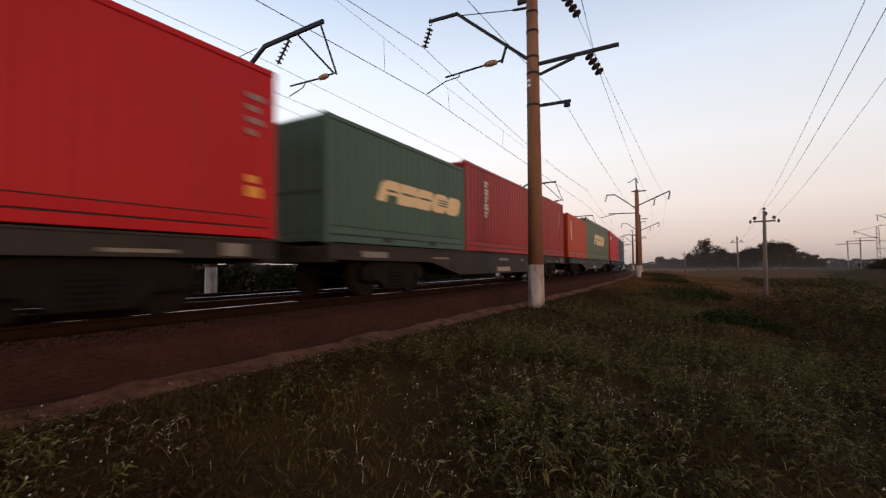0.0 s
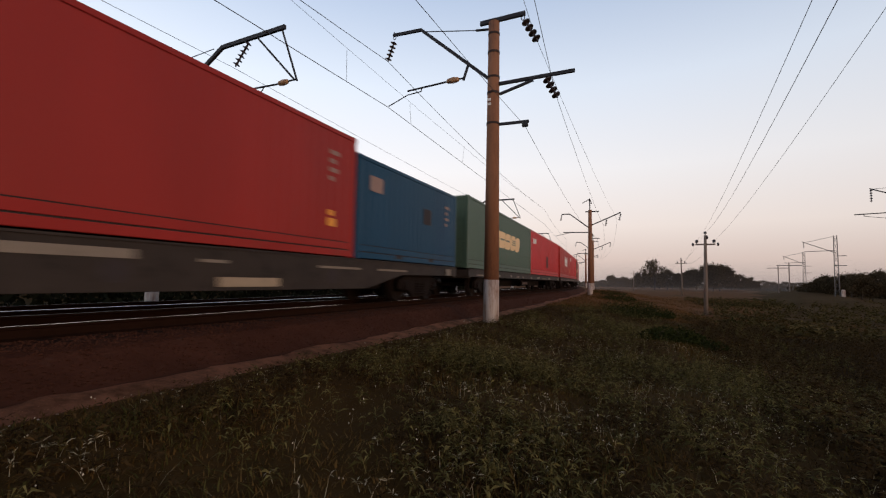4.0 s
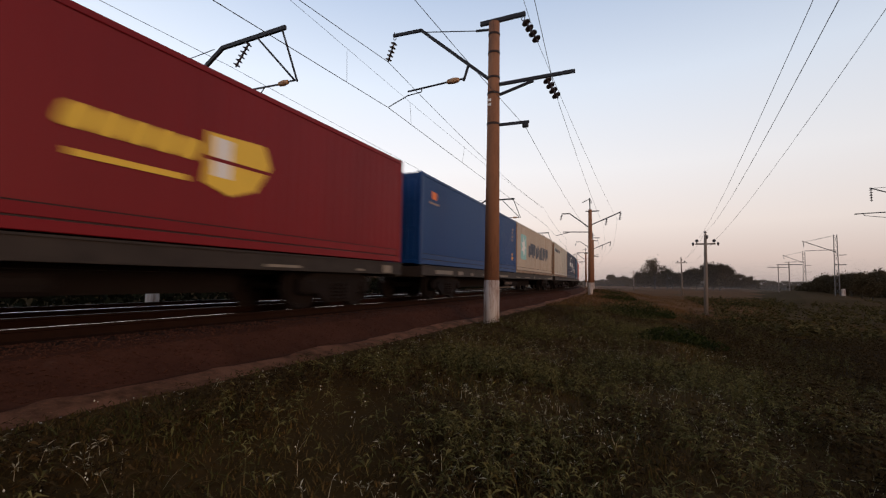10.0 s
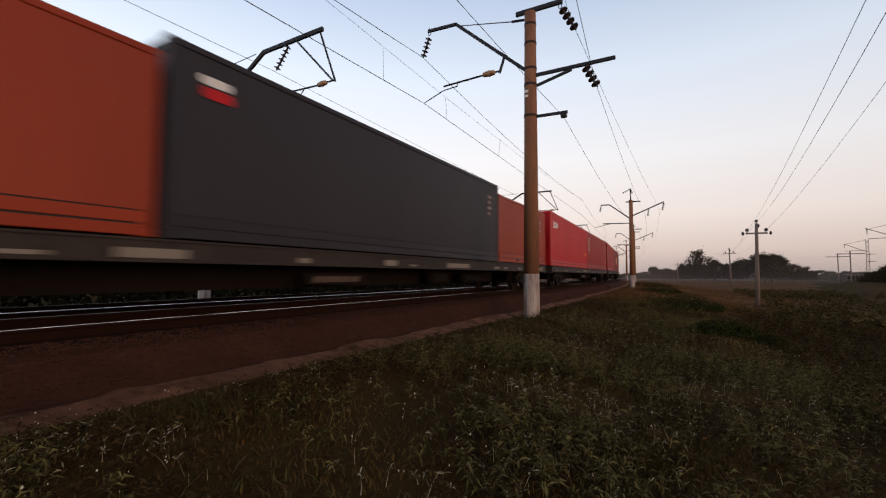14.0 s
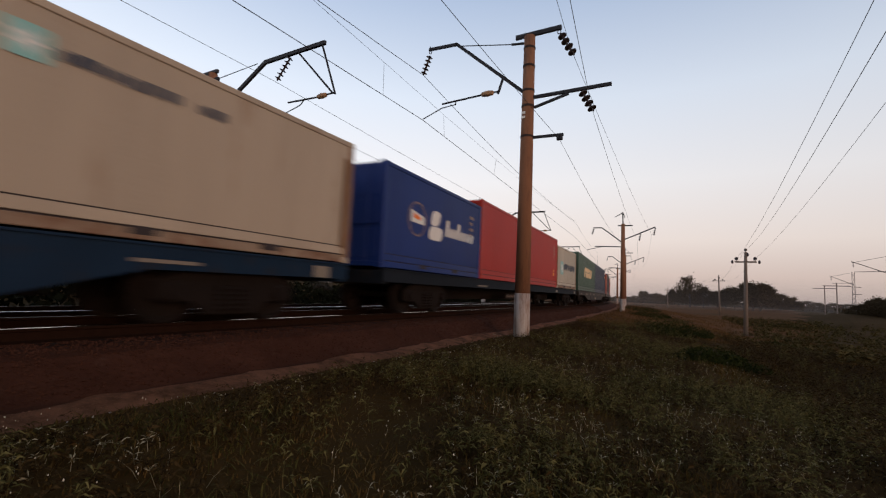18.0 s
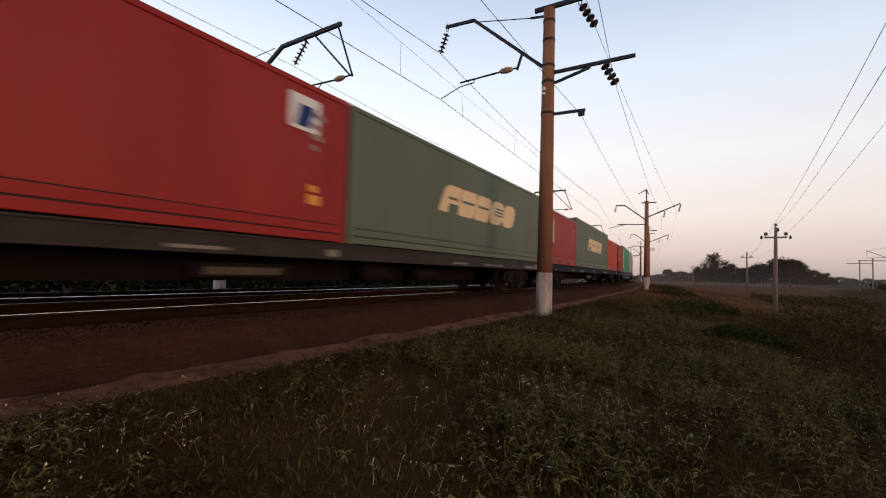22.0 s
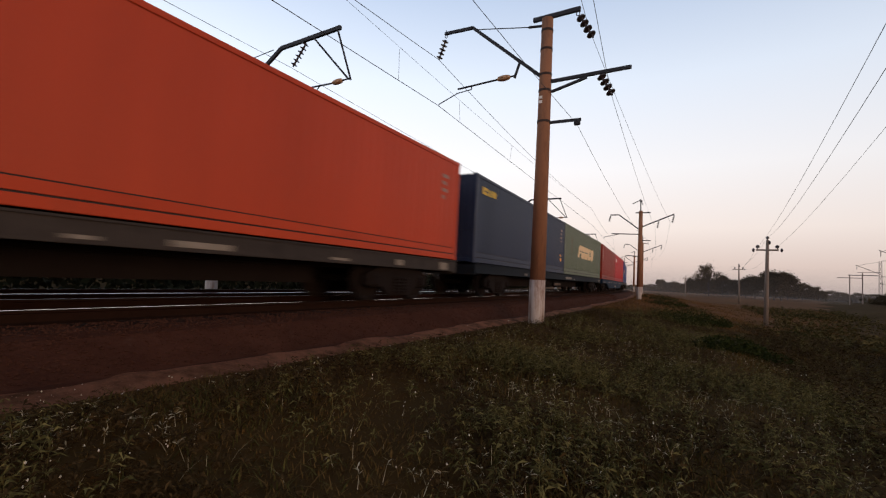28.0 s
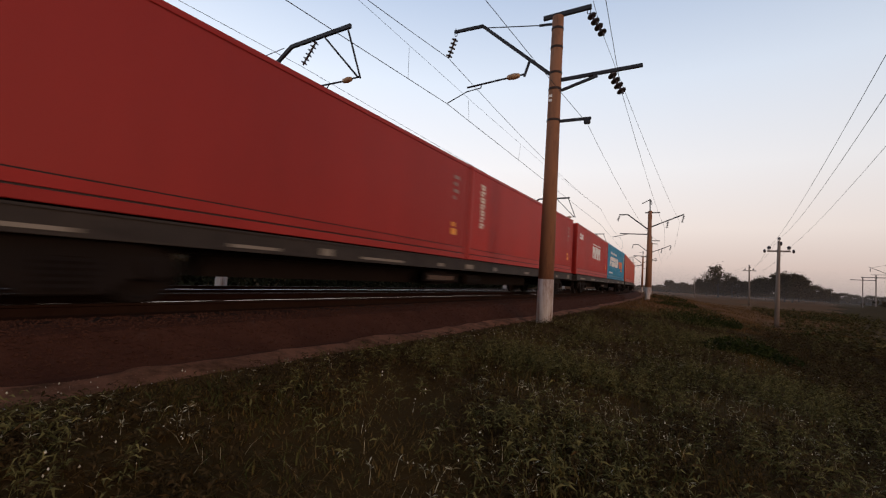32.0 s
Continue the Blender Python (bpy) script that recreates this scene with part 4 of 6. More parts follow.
# From the head of the visible train backwards: wagon length, style, containers from front to back
# (kind, colour, marks, doors at the rear end, label)
TRAIN = [
    (80, "blue_belly", [("forty", "slate", [CODE], False, "slate blue forty foot container on a blue wagon"), ("forty", "bright_red", [CORNER], False, "bright red forty foot container on a blue wagon")]),
    (60, "grey_belly", [("forty", "green", [WIDE], False, "grey-green forty foot container with cream emblem"), ("twenty", "orange", [COL_TAN(-2.1, 6)], False, "orange-red twenty foot container with a white letter column")]),
    (60, "grey_belly", [("forty", "dark_red", [COL(-4.5, 5, 1.2), CODE_PLAIN], False, "dark red forty foot container with white letter column"), ("twenty", "teal_green", [WIDE_TEAL], True, "weathered green twenty foot container with cream emblem")]),
    (80, "grey", [("forty", "bright_red", [CORNER, (mark_code, (None, True, 0.42))], False, "bright red forty foot container with small white emblem"), ("forty", "red", [(mark_tall_word, ())], False, "red forty foot container with big white emblem")]),
    (80, "grey", [("forty", "bright_red", [CORNER, (mark_patch, (-0.36, 0.58, 0.58, 1.48, STAIN))], False, "bright red forty foot container with a dark patch"), ("forty", "teal_green", [WIDE_TEAL], True, "dark green forty foot container with cream emblem")]),
    (60, "grey_belly", [("twenty", "steel_blue", [CODE_PLAIN, (mark_patch, (0.45, 1.0, 1.25, 1.75)), (mark_patch, (-2.5, -1.9, 1.75, 2.15, FADED))], False, "scuffed steel blue twenty foot container"), ("forty", "dark_red", [COL(-5.2, 5, 1.5), CODE], False, "dull red forty foot container with faded white letters")]),
    (80, "grey", [("forty", "orange", [COL_TAN(-5.2, 7)], False, "orange-red forty foot container with a white letter column"), ("forty", "steel_blue", [CODE], True, "steel blue forty foot container with an orange notice")]),
    (80, "grey", [("forty", "navy", [(mark_ring_word, ())], False, "navy forty foot container with white ringed emblem"), ("forty", "white", [(mark_star, (True,)), CODE_PLAIN, (mark_patch, (5.68, 5.94, 0.30, 2.55, RUST_PATCH)), (mark_patch, (1.3, 1.62, 0.95, 1.30, FADED)), (mark_patch, (2.9, 3.15, 1.45, 1.75, FADED)), (mark_patch, (3.2, 3.42, 0.72, 0.95, FADED))], False, "grey-white forty foot container with rusty corners")]),
    (80, "grey", [("forty", "beige", [(mark_star, ()), (mark_patch, (5.80, 5.94, 0.3, 1.7, RUST_PATCH))], False, "dirty beige forty foot container with teal star panel"), ("forty", "blue", [(mark_patch, (-5.3, -4.9, 2.15, 2.4, LETTER_ORANGE)), (mark_patch, (-5.5, -4.7, 1.98, 2.05, FADED)), CODE], True, "blue forty foot container with small white emblem")]),
    (80, "grey", [("forty", "maroon", [(mark_yellow, ())], False, "maroon forty foot container with yellow emblem"), ("forty", "dark_red", [COL(-5.2, 6), CODE], False, "dull red forty foot container with letter column")]),
    (80, "grey", [("forty", "dark_red", [COL(-5.2, 5, 1.35), CODE], False, "dark red forty foot container with white letters"), ("forty", "bright_red", [CORNER, (mark_patch, (4.95, 5.35, 0.92, 1.12, STICKER))], False, "bright red forty foot container with small emblem")]),
    (80, "grey", [("twenty", "dull_orange", [CODE_PLAIN], False, "dull orange-brown twenty foot container"), ("forty", "charcoal", [(mark_patch, (-5.62, -5.12, 2.36, 2.50, LETTER)), (mark_patch, (-5.58, -5.08, 2.16, 2.33, PAINTS["bright_red"])), CODE_PLAIN], False, "charcoal grey forty foot container"), ("twenty", "dull_orange", [COL_TAN(-2.0, 7, 1.0), (mark_corner_word, (FADED, 0.3, 0.5, 0.24, 1.9))], True, "dull orange-brown twenty foot container with letter column")]),
    (80, "grey_belly", [("forty", "slate", [(mark_corner_word, (LETTER, 4.75, 1.1, 0.3, 2.3)), (mark_patch, (4.8, 5.8, 1.92, 2.06, STICKER))], False, "slate blue forty foot container with white notice"), ("forty", "teal_green", [WIDE_TEAL], True, "grey-green forty foot container with cream emblem")]),
    (80, "slate", [("twenty", "white", [(mark_star, ())], False, "white twenty foot container with teal star"), ("forty", "red", [CODE], False, "red forty foot container with orange notice"), ("twenty", "royal", [(mark_script, ()), CODE_PLAIN], True, "royal blue twenty foot container with white script")]),
    (80, "blue_belly", [("twenty", "beige", [(mark_star, (True,)), (mark_patch, (2.76, 2.88, 0.3, 2.2, RUST_PATCH)), (mark_patch, (-2.88, -2.7, 0.3, 1.2, RUST_PATCH))], False, "stained beige twenty foot container"), ("forty", "bright_green", [(mark_panel_column, (-5.4, -4.65, 0.47, 2.72, 7, LETTER, PAINTS["bright_green"]))], False, "bright green forty foot container with white panel"), ("twenty", "dark_red", [COL(-2.0, 3), CODE_PLAIN], True, "dark red twenty foot container")]),
    (80, "slate", [("twenty", "orange", [CODE_PLAIN], False, "red twenty foot container"), ("forty", "green", [WIDE], False, "weathered green forty foot container with cream emblem"), ("twenty", "dark_red", [COL(-2.2, 5), CODE_PLAIN], True, "dark red twenty foot container with letters")]),
    (80, "grey", [("forty", "green", [WIDE], False, "green forty foot container with cream emblem"), ("forty", "dark_red", [(mark_panel_column, (-5.0, -4.4, 0.72, 2.70, 6, PAINTS["royal"], LETTER, 0.26)), (mark_patch, (4.62, 5.32, 1.98, 2.62, LETTER)), (mark_tag, (4.75, 5.2, 2.05, 2.45)), CODE], False, "dark red forty foot container with white letter column")]),
    (80, "grey", [("forty", "royal", [(mark_stripe_word, ())], False, "royal blue forty foot container with pale and orange bar"), ("forty", "royal", [(mark_stripe_word, ())], True, "royal blue forty foot container with pale and orange bar")]),
    (80, "blue_belly", [("forty", "bright_red", [CORNER, CODE], False, "bright red forty foot container with orange notice"), ("forty", "brown_red", [COL(-5.6, 6, 1.5)], False, "brown-red forty foot container with white letters")]),
    (80, "slate", [("forty", "green", [WIDE], False, "grey-green forty foot container with cream emblem"), ("forty", "navy", [(mark_corner_word, (LETTER_YELLOW, -5.6, 1.2, 0.24, 2.3)), CODE], True, "dark navy forty foot container with yellow emblem")]),
    (80, "grey", [("forty", "orange", [CODE_PLAIN], False, "orange-red forty foot container"), ("forty", "orange", [COL_TAN(-5.2, 7), CODE_PLAIN, (mark_patch, (1.58, 2.93, 0.69, 1.08, STAIN))], False, "orange-red forty foot container with a dark stain")]),
    (80, "grey", [("forty", "sky_blue", [(mark_blue_word, ()), (mark_code, (LETTER_YELLOW, False))], False, "sky blue forty foot container with white and red emblem"), ("forty", "red", [(mark_tall_word, ()), CORNER], False, "red forty foot container with big white emblem")]),
    (80, "grey", [("forty", "red", [COL(-5.2, 7), CODE], False, "dull red forty foot container with white letters"), ("forty", "dark_red", [CODE], True, "dark red forty foot container with orange notice")]),
]
FIRST = 3            # index of the wagon whose front is TRAIN_START ahead of the camera at the start


def run(t):
    """How far the front of wagon FIRST is ahead of the camera."""
    return 5.6 + 15.2 * t + 0.0125 * t * t


STOPS = [0, 0.1, 0.5] + list(range(1, 32)) + [31.5, 31.9, 32]
CARRIED = []         # thing, distance of its middle behind the front of wagon FIRST, half wheelbase, height
WAGON_LABEL = {"grey": "long grey flat wagon with dark bogies", "slate": "slate blue flat wagon with dark bogies", "blue_belly": "blue fish-bellied container wagon", "grey_belly": "grey fish-bellied container wagon"}
front = -sum(PITCH_80 if q[0] == 80 else PITCH_60 for q in TRAIN[:FIRST])
for wi, (size, style, load) in enumerate(TRAIN):
    length = PITCH_80 if size == 80 else PITCH_60
    w = wagon(length, style, WAGON_LABEL[style], wi)
    CARRIED.append((w, front + length / 2, length / 2 - 3.1, 0.0, front + length / 2))
    total = sum(KIT[c[0]]["L"] for c in load) + 0.1 * (len(load) - 1)
    y = front + (length - total) / 2
    for ci, (kind, colour, marks, doors, label) in enumerate(load):
        c = container(kind, colour, label, marks, doors, wi * 3 + ci)
        CARRIED.append((c, y + KIT[kind]["L"] / 2, length / 2 - 3.1, FLOOR_Z, front + length / 2))
        y += KIT[kind]["L"] + 0.1
    front += length


def ride(t, mid, half, z, wagon_mid):
    """Pose of a thing that sits on a wagon whose two bogies follow the rails."""
    s = run(t) - wagon_mid
    a, b = along(s - half)[0], along(s + half)[0]
    d = (b - a).normalized()
    p = (a + b) / 2 + d * (wagon_mid - mid)
    return pose(p.x, p.y, z, 0, 0, math.degrees(math.atan2(-d.x, d.y)))


def motions():
    for ob, mid, half, z, wagon_mid in CARRIED:
        walk(ob, [(t, ride(t, mid, half, z, wagon_mid)) for t in STOPS])

# ---- overhead line: concrete poles, brackets, insulators, wires ----
def disc_string(bm, a, b, n, r):
    """A chain of insulator discs from a to b."""
    prof = []
    for i in range(n):
        u = i / n
        prof += [(u + 0.02, r * 0.28), (u + 0.25 / n, r * 0.4), (u + 0.42 / n, r), (u + 0.55 / n, r * 0.95), (u + 0.60 / n, r * 0.25)]
    prof.append((1.0, r * 0.2))
    return lathe(bm, a, b, prof, 12)


def hook(bm, p, r=0.05):
    pts = [Vector(p) + Vector((r * math.sin(a), 0, -r * 1.4 * (1 - math.cos(a)) / 1)) for a in [2 * math.pi * i / 10 for i in range(11)]]
    for a, b in zip(pts, pts[1:]):
        rod(bm, a, b, 0.013, seg=5)


def bands(pole, zs, r):
    for z in zs:
        part("clamp_band", fix(lathe(bmesh.new(), (0, 0, z - 0.035), (0, 0, z + 0.035), [(0, r(z) + 0.012), (1, r(z) + 0.012)], 16)), BAND, pole)


POLE_Y = 12.8
POLE_TOP = 8.75      # heights are over the rail


def near_pole(main):
    """Concrete pole of the near row: all heights over the rail, x over the pole's axis; main has the full feeder arms."""
    p = thing("catenary_pole", "tall brown stained concrete catenary pole with whitewashed foot beside the track", "pole", "catenary poles")
    r = lambda z: 0.235 - 0.065 * (z + 0.6) / 9.4
    body = fix(lathe(bmesh.new(), (0, 0, 0.68), (0, 0, POLE_TOP), [(0, r(0.68)), (0.5, r(4.7)), (1, r(POLE_TOP))], 20))
    part("shaft", body, CONCRETE, p, smooth=True)
    part("whitewashed_foot", fix(lathe(bmesh.new(), (0, 0, -0.95), (0, 0, 0.68), [(0, r(-0.9) + 0.003), (0.5, r(0) + 0.003), (1, r(0.68) + 0.003)], 20)), WHITEWASH, p, "chipped whitewashed foot", smooth=True)
    bands(p, (8.35, 7.75, 6.95, 6.45, 5.48), r)
    # top cross beam
    part("top_beam", boxes((-0.46, 1.0, -0.045, 0.045, 8.74, 8.88), bevel=0.008), IRON, p)
    bm = bmesh.new()
    hook(bm, (0.93, 0, 8.74))
    part("hook", bm, IRON, p)
    part("feeder_insulator", fix(disc_string(bmesh.new(), (0.97, 0, 8.60), (1.40, -0.05, 7.80), 4, 0.135)), GLASS_INS, p)
    # long arm with its strut
    part("feeder_arm", boxes((0.12, 2.46, -0.04, 0.04, 6.68, 6.78), bevel=0.006), IRON, p)
    part("arm_strut", fix(beam(bmesh.new(), (0.2, 0, 6.40), (1.25, 0, 6.66), 0.07, 0.07)), IRON, p)
    part("feeder_insulator", fix(disc_string(bmesh.new(), (1.63, 0, 6.66), (1.98, -0.05, 5.98), 4, 0.135)), GLASS_INS, p)
    part("small_bracket", fix(beam(bmesh.new(), (0.12, 0, 5.45), (1.12, 0, 5.42), 0.06, 0.08)), IRON, p)
    part("wire_clamp", boxes((0.92, 1.10, -0.05, 0.05, 5.26, 5.38), bevel=0.02), IRON, p)
    # bracket over the near track
    bm = beam(bmesh.new(), (-3.72, 0, 9.18), (-2.60, 0, 9.12), 0.07, 0.10)
    beam(bm, (-2.62, 0, 9.13), (-0.18, 0, 6.98), 0.07, 0.10)
    part("bracket_beam", fix(bm), IRON, p)
    bm = rod(bmesh.new(), (-2.45, 0, 9.02), (-0.55, 0, 8.62), 0.016, seg=6)
    rod(bm, (-0.60, 0, 8.63), (-0.12, 0, 8.56), 0.04, seg=8)
    part("tie_rod", fix(bm), IRON, p)
    bm = bmesh.new()
    hook(bm, (-3.66, 0, 9.15))
    rod(bm, (-3.68, 0, 9.14), (-3.68, 0, 9.30), 0.014, seg=5)
    part("hook", bm, IRON, p)
    part("catenary_insulator", fix(disc_string(bmesh.new(), (-3.67, 0, 8.95), (-3.92, 0, 8.28), 5, 0.12)), GLASS_INS, p)
    part("drop_bracket", fix(beam(bmesh.new(), (-0.86, 0, 7.54), (-1.02, 0, 7.06), 0.05, 0.07)), IRON, p)
    part("registration_insulator", fix(lathe(bmesh.new(), (-1.16, 0, 7.13), (-1.62, 0, 7.13), [(0, 0.03), (0.1, 0.075), (0.5, 0.10), (0.9, 0.075), (1, 0.03)], 12)), POLYMER, p, "tan barrel insulator")
    bm = rod(bmesh.new(), (-1.0, 0, 7.14), (-1.2, 0, 7.13), 0.03, seg=8)
    rod(bm, (-1.6, 0, 7.12), (-3.08, 0, 7.06), 0.032, seg=8)
    part("registration_arm", fix(bm), IRON, p)
    bm = rod(bmesh.new(), (-2.55, 0, 7.07), (-2.55, 0, 6.95), 0.02, seg=6)
    rod(bm, (-2.55, 0, 6.96), (-3.08, 0, 6.92), 0.018, seg=6)
    rod(bm, (-3.08, 0, 6.92), (-3.84, 0, 6.64), 0.018, seg=6)
    part("steady_arm", fix(bm), IRON, p)
    for z in (6.02, 6.16):
        part("number_bar", fix(prism(bmesh.new(), slab(-0.05, 0.05, z, z + 0.08), 0, 0.01)), LETTER, p).matrix_basis = pose(-0.06, -r(6.1) - 0.005, 0, 0, 0, -90)
    return p


def far_pole():
    """Pole of the row beyond the far track, its bracket reaching back over that track."""
    p = thing("catenary_pole", "concrete catenary pole beyond the far track with trussed bracket", "pole", "catenary poles")
    r = lambda z: 0.235 - 0.065 * (z + 0.6) / 9.4
    part("shaft", fix(lathe(bmesh.new(), (0, 0, 0.68), (0, 0, 9.28), [(0, r(0.68)), (0.5, r(4.7)), (1, r(POLE_TOP))], 18)), CONCRETE, p, smooth=True)
    part("whitewashed_foot", fix(lathe(bmesh.new(), (0, 0, -1.3), (0, 0, 0.68), [(0, r(-0.9) + 0.003), (1, r(0.68) + 0.003)], 18)), WHITEWASH, p, "grey whitewashed foot", smooth=True)
    bands(p, (8.98, 8.72, 7.2), r)
    bm = beam(bmesh.new(), (-1.5, 0, 7.2), (1.70, 0, 9.10), 0.10, 0.14)
    beam(bm, (1.7, 0, 9.08), (4.75, 0, 9.14), 0.10, 0.14)
    part("bracket_beam", fix(bm), IRON, p)
    bm = rod(bmesh.new(), (3.45, 0, 9.05), (5.28, 0, 7.18), 0.035, seg=7)
    rod(bm, (4.62, 0, 9.06), (5.38, 0, 7.14), 0.035, seg=7)
    part("bracket_truss", fix(bm), IRON, p)
    part("tie_rod", fix(rod(bmesh.new(), (-1.5, 0, 8.98), (1.2, 0, 9.12), 0.016, seg=6)), IRON, p)
    part("catenary_insulator", fix(disc_string(bmesh.new(), (3.05, 0, 8.98), (2.40, 0, 8.20), 6, 0.13)), GLASS_INS, p)
    part("registration_insulator", fix(lathe(bmesh.new(), (5.0, 0, 7.19), (4.55, 0, 7.17), [(0, 0.03), (0.1, 0.075), (0.5, 0.10), (0.9, 0.075), (1, 0.03)], 12)), POLYMER, p, "tan barrel insulator")
    bm = rod(bmesh.new(), (5.35, 0, 7.19), (5.0, 0, 7.19), 0.03, seg=8)
    rod(bm, (4.56, 0, 7.17), (3.1, 0, 7.22), 0.032, seg=8)
    rod(bm, (3.9, 0, 7.18), (3.75, 0, 7.02), 0.02, seg=6)
    rod(bm, (3.75, 0, 7.02), (3.05, 0, 6.85), 0.018, seg=6)
    part("registration_arm", fix(bm), IRON, p)
    for q in p.children:
        if q.name.split(".")[0] in ("bracket_beam", "bracket_truss", "tie_rod", "catenary_insulator", "registration_insulator", "registration_arm"):
            q.location.x += 1.6
    part("top_beam", boxes((-0.62, 0.30, -0.06, 0.06, 9.28, 9.42), bevel=0.01), IRON, p)
    part("side_clamp", boxes((0.10, 0.42, -0.06, 0.06, 8.92, 9.06), bevel=0.015), IRON, p)
    part("top_insulator", fix(disc_string(bmesh.new(), (-0.56, 0, 9.27), (-0.58, 0, 8.95), 3, 0.10)), GLASS_INS, p)
    part("rear_arm", fix(beam(bmesh.new(), (-0.1, 0, 7.65), (-3.97, 0, 8.97), 0.08, 0.08)), IRON, p)
    part("rear_insulator", fix(disc_string(bmesh.new(), (-3.55, 0, 8.72), (-3.83, 0, 8.05), 5, 0.12)), GLASS_INS, p)
    return p


def plain_pole():
    """Farther pole of the near row: brackets to both sides."""
    p = thing("catenary_pole", "brown concrete catenary pole with brackets to both sides", "pole", "catenary poles")
    r = lambda z: 0.235 - 0.065 * (z + 0.6) / 9.4
    part("shaft", fix(lathe(bmesh.new(), (0, 0, 0.63), (0, 0, 7.9), [(0, r(0.68)), (1, r(POLE_TOP))], 16)), CONCRETE, p, smooth=True)
    part("whitewashed_foot", fix(lathe(bmesh.new(), (0, 0, -1.0), (0, 0, 0.63), [(0, r(-0.9) + 0.003), (1, r(0.68) + 0.003)], 16)), WHITEWASH, p, smooth=True)
    part("top_spike", fix(beam(bmesh.new(), (0, 0, 7.8), (-0.05, 0, 9.05), 0.12, 0.10)), IRON, p)
    part("top_insulator", fix(disc_string(bmesh.new(), (-0.1, 0, 8.95), (-0.75, 0, 8.6), 4, 0.09)), GLASS_INS, p)
    part("top_insulator", fix(disc_string(bmesh.new(), (0.0, 0, 8.95), (0.15, 0, 8.5), 4, 0.09)), GLASS_INS, p)
    part("cross_bar", boxes((-0.45, 0.85, -0.05, 0.05, 7.68, 7.78)), IRON, p)
    bm = beam(bmesh.new(), (-2.75, 0, 7.55), (-1.95, 0, 7.55), 0.09, 0.10)
    beam(bm, (-1.95, 0, 7.55), (-0.1, 0, 6.1), 0.09, 0.10)
    part("bracket_beam", fix(bm), IRON, p)
    bm = beam(bmesh.new(), (0.1, 0, 6.35), (2.85, 0, 7.55), 0.09, 0.10)
    part("feeder_arm", fix(bm), IRON, p)
    part("feeder_insulator", fix(disc_string(bmesh.new(), (2.85, 0, 7.45), (2.70, 0, 6.75), 4, 0.12)), GLASS_INS, p)
    part("feeder_insulator", fix(disc_string(bmesh.new(), (1.55, 0, 6.9), (1.45, 0, 6.25), 4, 0.12)), GLASS_INS, p)
    part("catenary_insulator", fix(disc_string(bmesh.new(), (-2.72, 0, 7.45), (-2.85, 0, 6.9), 5, 0.12)), GLASS_INS, p)
    bm = rod(bmesh.new(), (-0.1, 0, 5.65), (-2.6, 0, 5.70), 0.05, seg=7)
    rod(bm, (-1.9, 0, 5.66), (-3.3, 0, 5.35), 0.03, seg=6)
    part("registration_arm", fix(bm), IRON, p)
    part("small_bracket", fix(beam(bmesh.new(), (0.1, 0, 5.05), (0.9, 0, 5.05), 0.07, 0.07)), IRON, p)
    return p


SPAN = 33.0
main_pole = near_pole(True)
main_pole.matrix_basis = pose(-4.37, POLE_Y, 0, 0, 0.0, 0)
second = plain_pole()
p, h = along(45.6, 3.72)
second.matrix_basis = pose(p.x, p.y, 0, 0, 0, h)
for i in range(2, 8):
    p, h = along(45.6 + SPAN * (i - 1) + (0, 0, 0, 2, -1, 3, 1, 0)[i], 3.6)
    copy_thing(second, pose(p.x, p.y, 0, 0, 0, h))
far_row = far_pole()
far_row.matrix_basis = pose(-17.5, 10.8, 0)
for i in range(1, 7):
    p, h = along(10.8 + 33.6 * i, -17.5 - TRACK_X)
    copy_thing(far_row, pose(p.x, p.y, 0, 0, 0, h))


def wire(name, pts, r, label, sag=0.0, n=14):
    """A wire through pts with a little sag in each span."""
    cu = bpy.data.curves.new(name, "CURVE")
    cu.dimensions = "3D"
    cu.bevel_depth, cu.bevel_resolution = r, 1
    sp = cu.splines.new("POLY")
    full = []
    for a, b in zip(pts, pts[1:]):
        a, b = Vector(a), Vector(b)
        for i in range(n):
            u = i / n
            q = a.lerp(b, u)
            q.z -= sag * 4 * u * (1 - u) * min(1.0, (b - a).length / SPAN)
            full.append(q)
    full.append(Vector(pts[-1]))
    sp.points.add(len(full) - 1)
    for q, v in zip(sp.points, full):
        q.co = (*v, 1)
    ob = new(name, cu)
    cu.materials.append(COPPER)
    return tagged(ob, label, "wire")


def supports(off, z, first=-20.2, n=8):
    out = []
    for i in range(n):
        p, _ = along(first + SPAN * i, off)
        out.append((p.x, p.y, z))
    return out


NEAR = [(-9.5, -20.2), (-8.23, 12.8), (-10.1, 45.6), (-13.6, 78.4), (-19.0, 110.5)]
wire("contact_wire", [(x, y, 6.62) for x, y in NEAR], 0.0105, "thin dark contact wire over the near track")
wire("messenger_wire", [(x - 0.06, y, 8.28) for x, y in NEAR], 0.010, "messenger wire hung above the contact wire", sag=0.42)
wire("auxiliary_wire", [(-8.6, -14, 9.6), (-8.35, 8.1, 7.83), (-8.36, 15.1, 7.45), (-8.9, 25, 7.5), (-10.1, 45.6, 8.1)], 0.005, "thin auxiliary wire above the near track")
wire("contact_wire", supports(-5.3, 6.82, -22.2), 0.008, "thin dark contact wire over the far track")
wire("messenger_wire", supports(-5.91, 8.15, -22.2), 0.008, "messenger wire over the far track", sag=0.05)
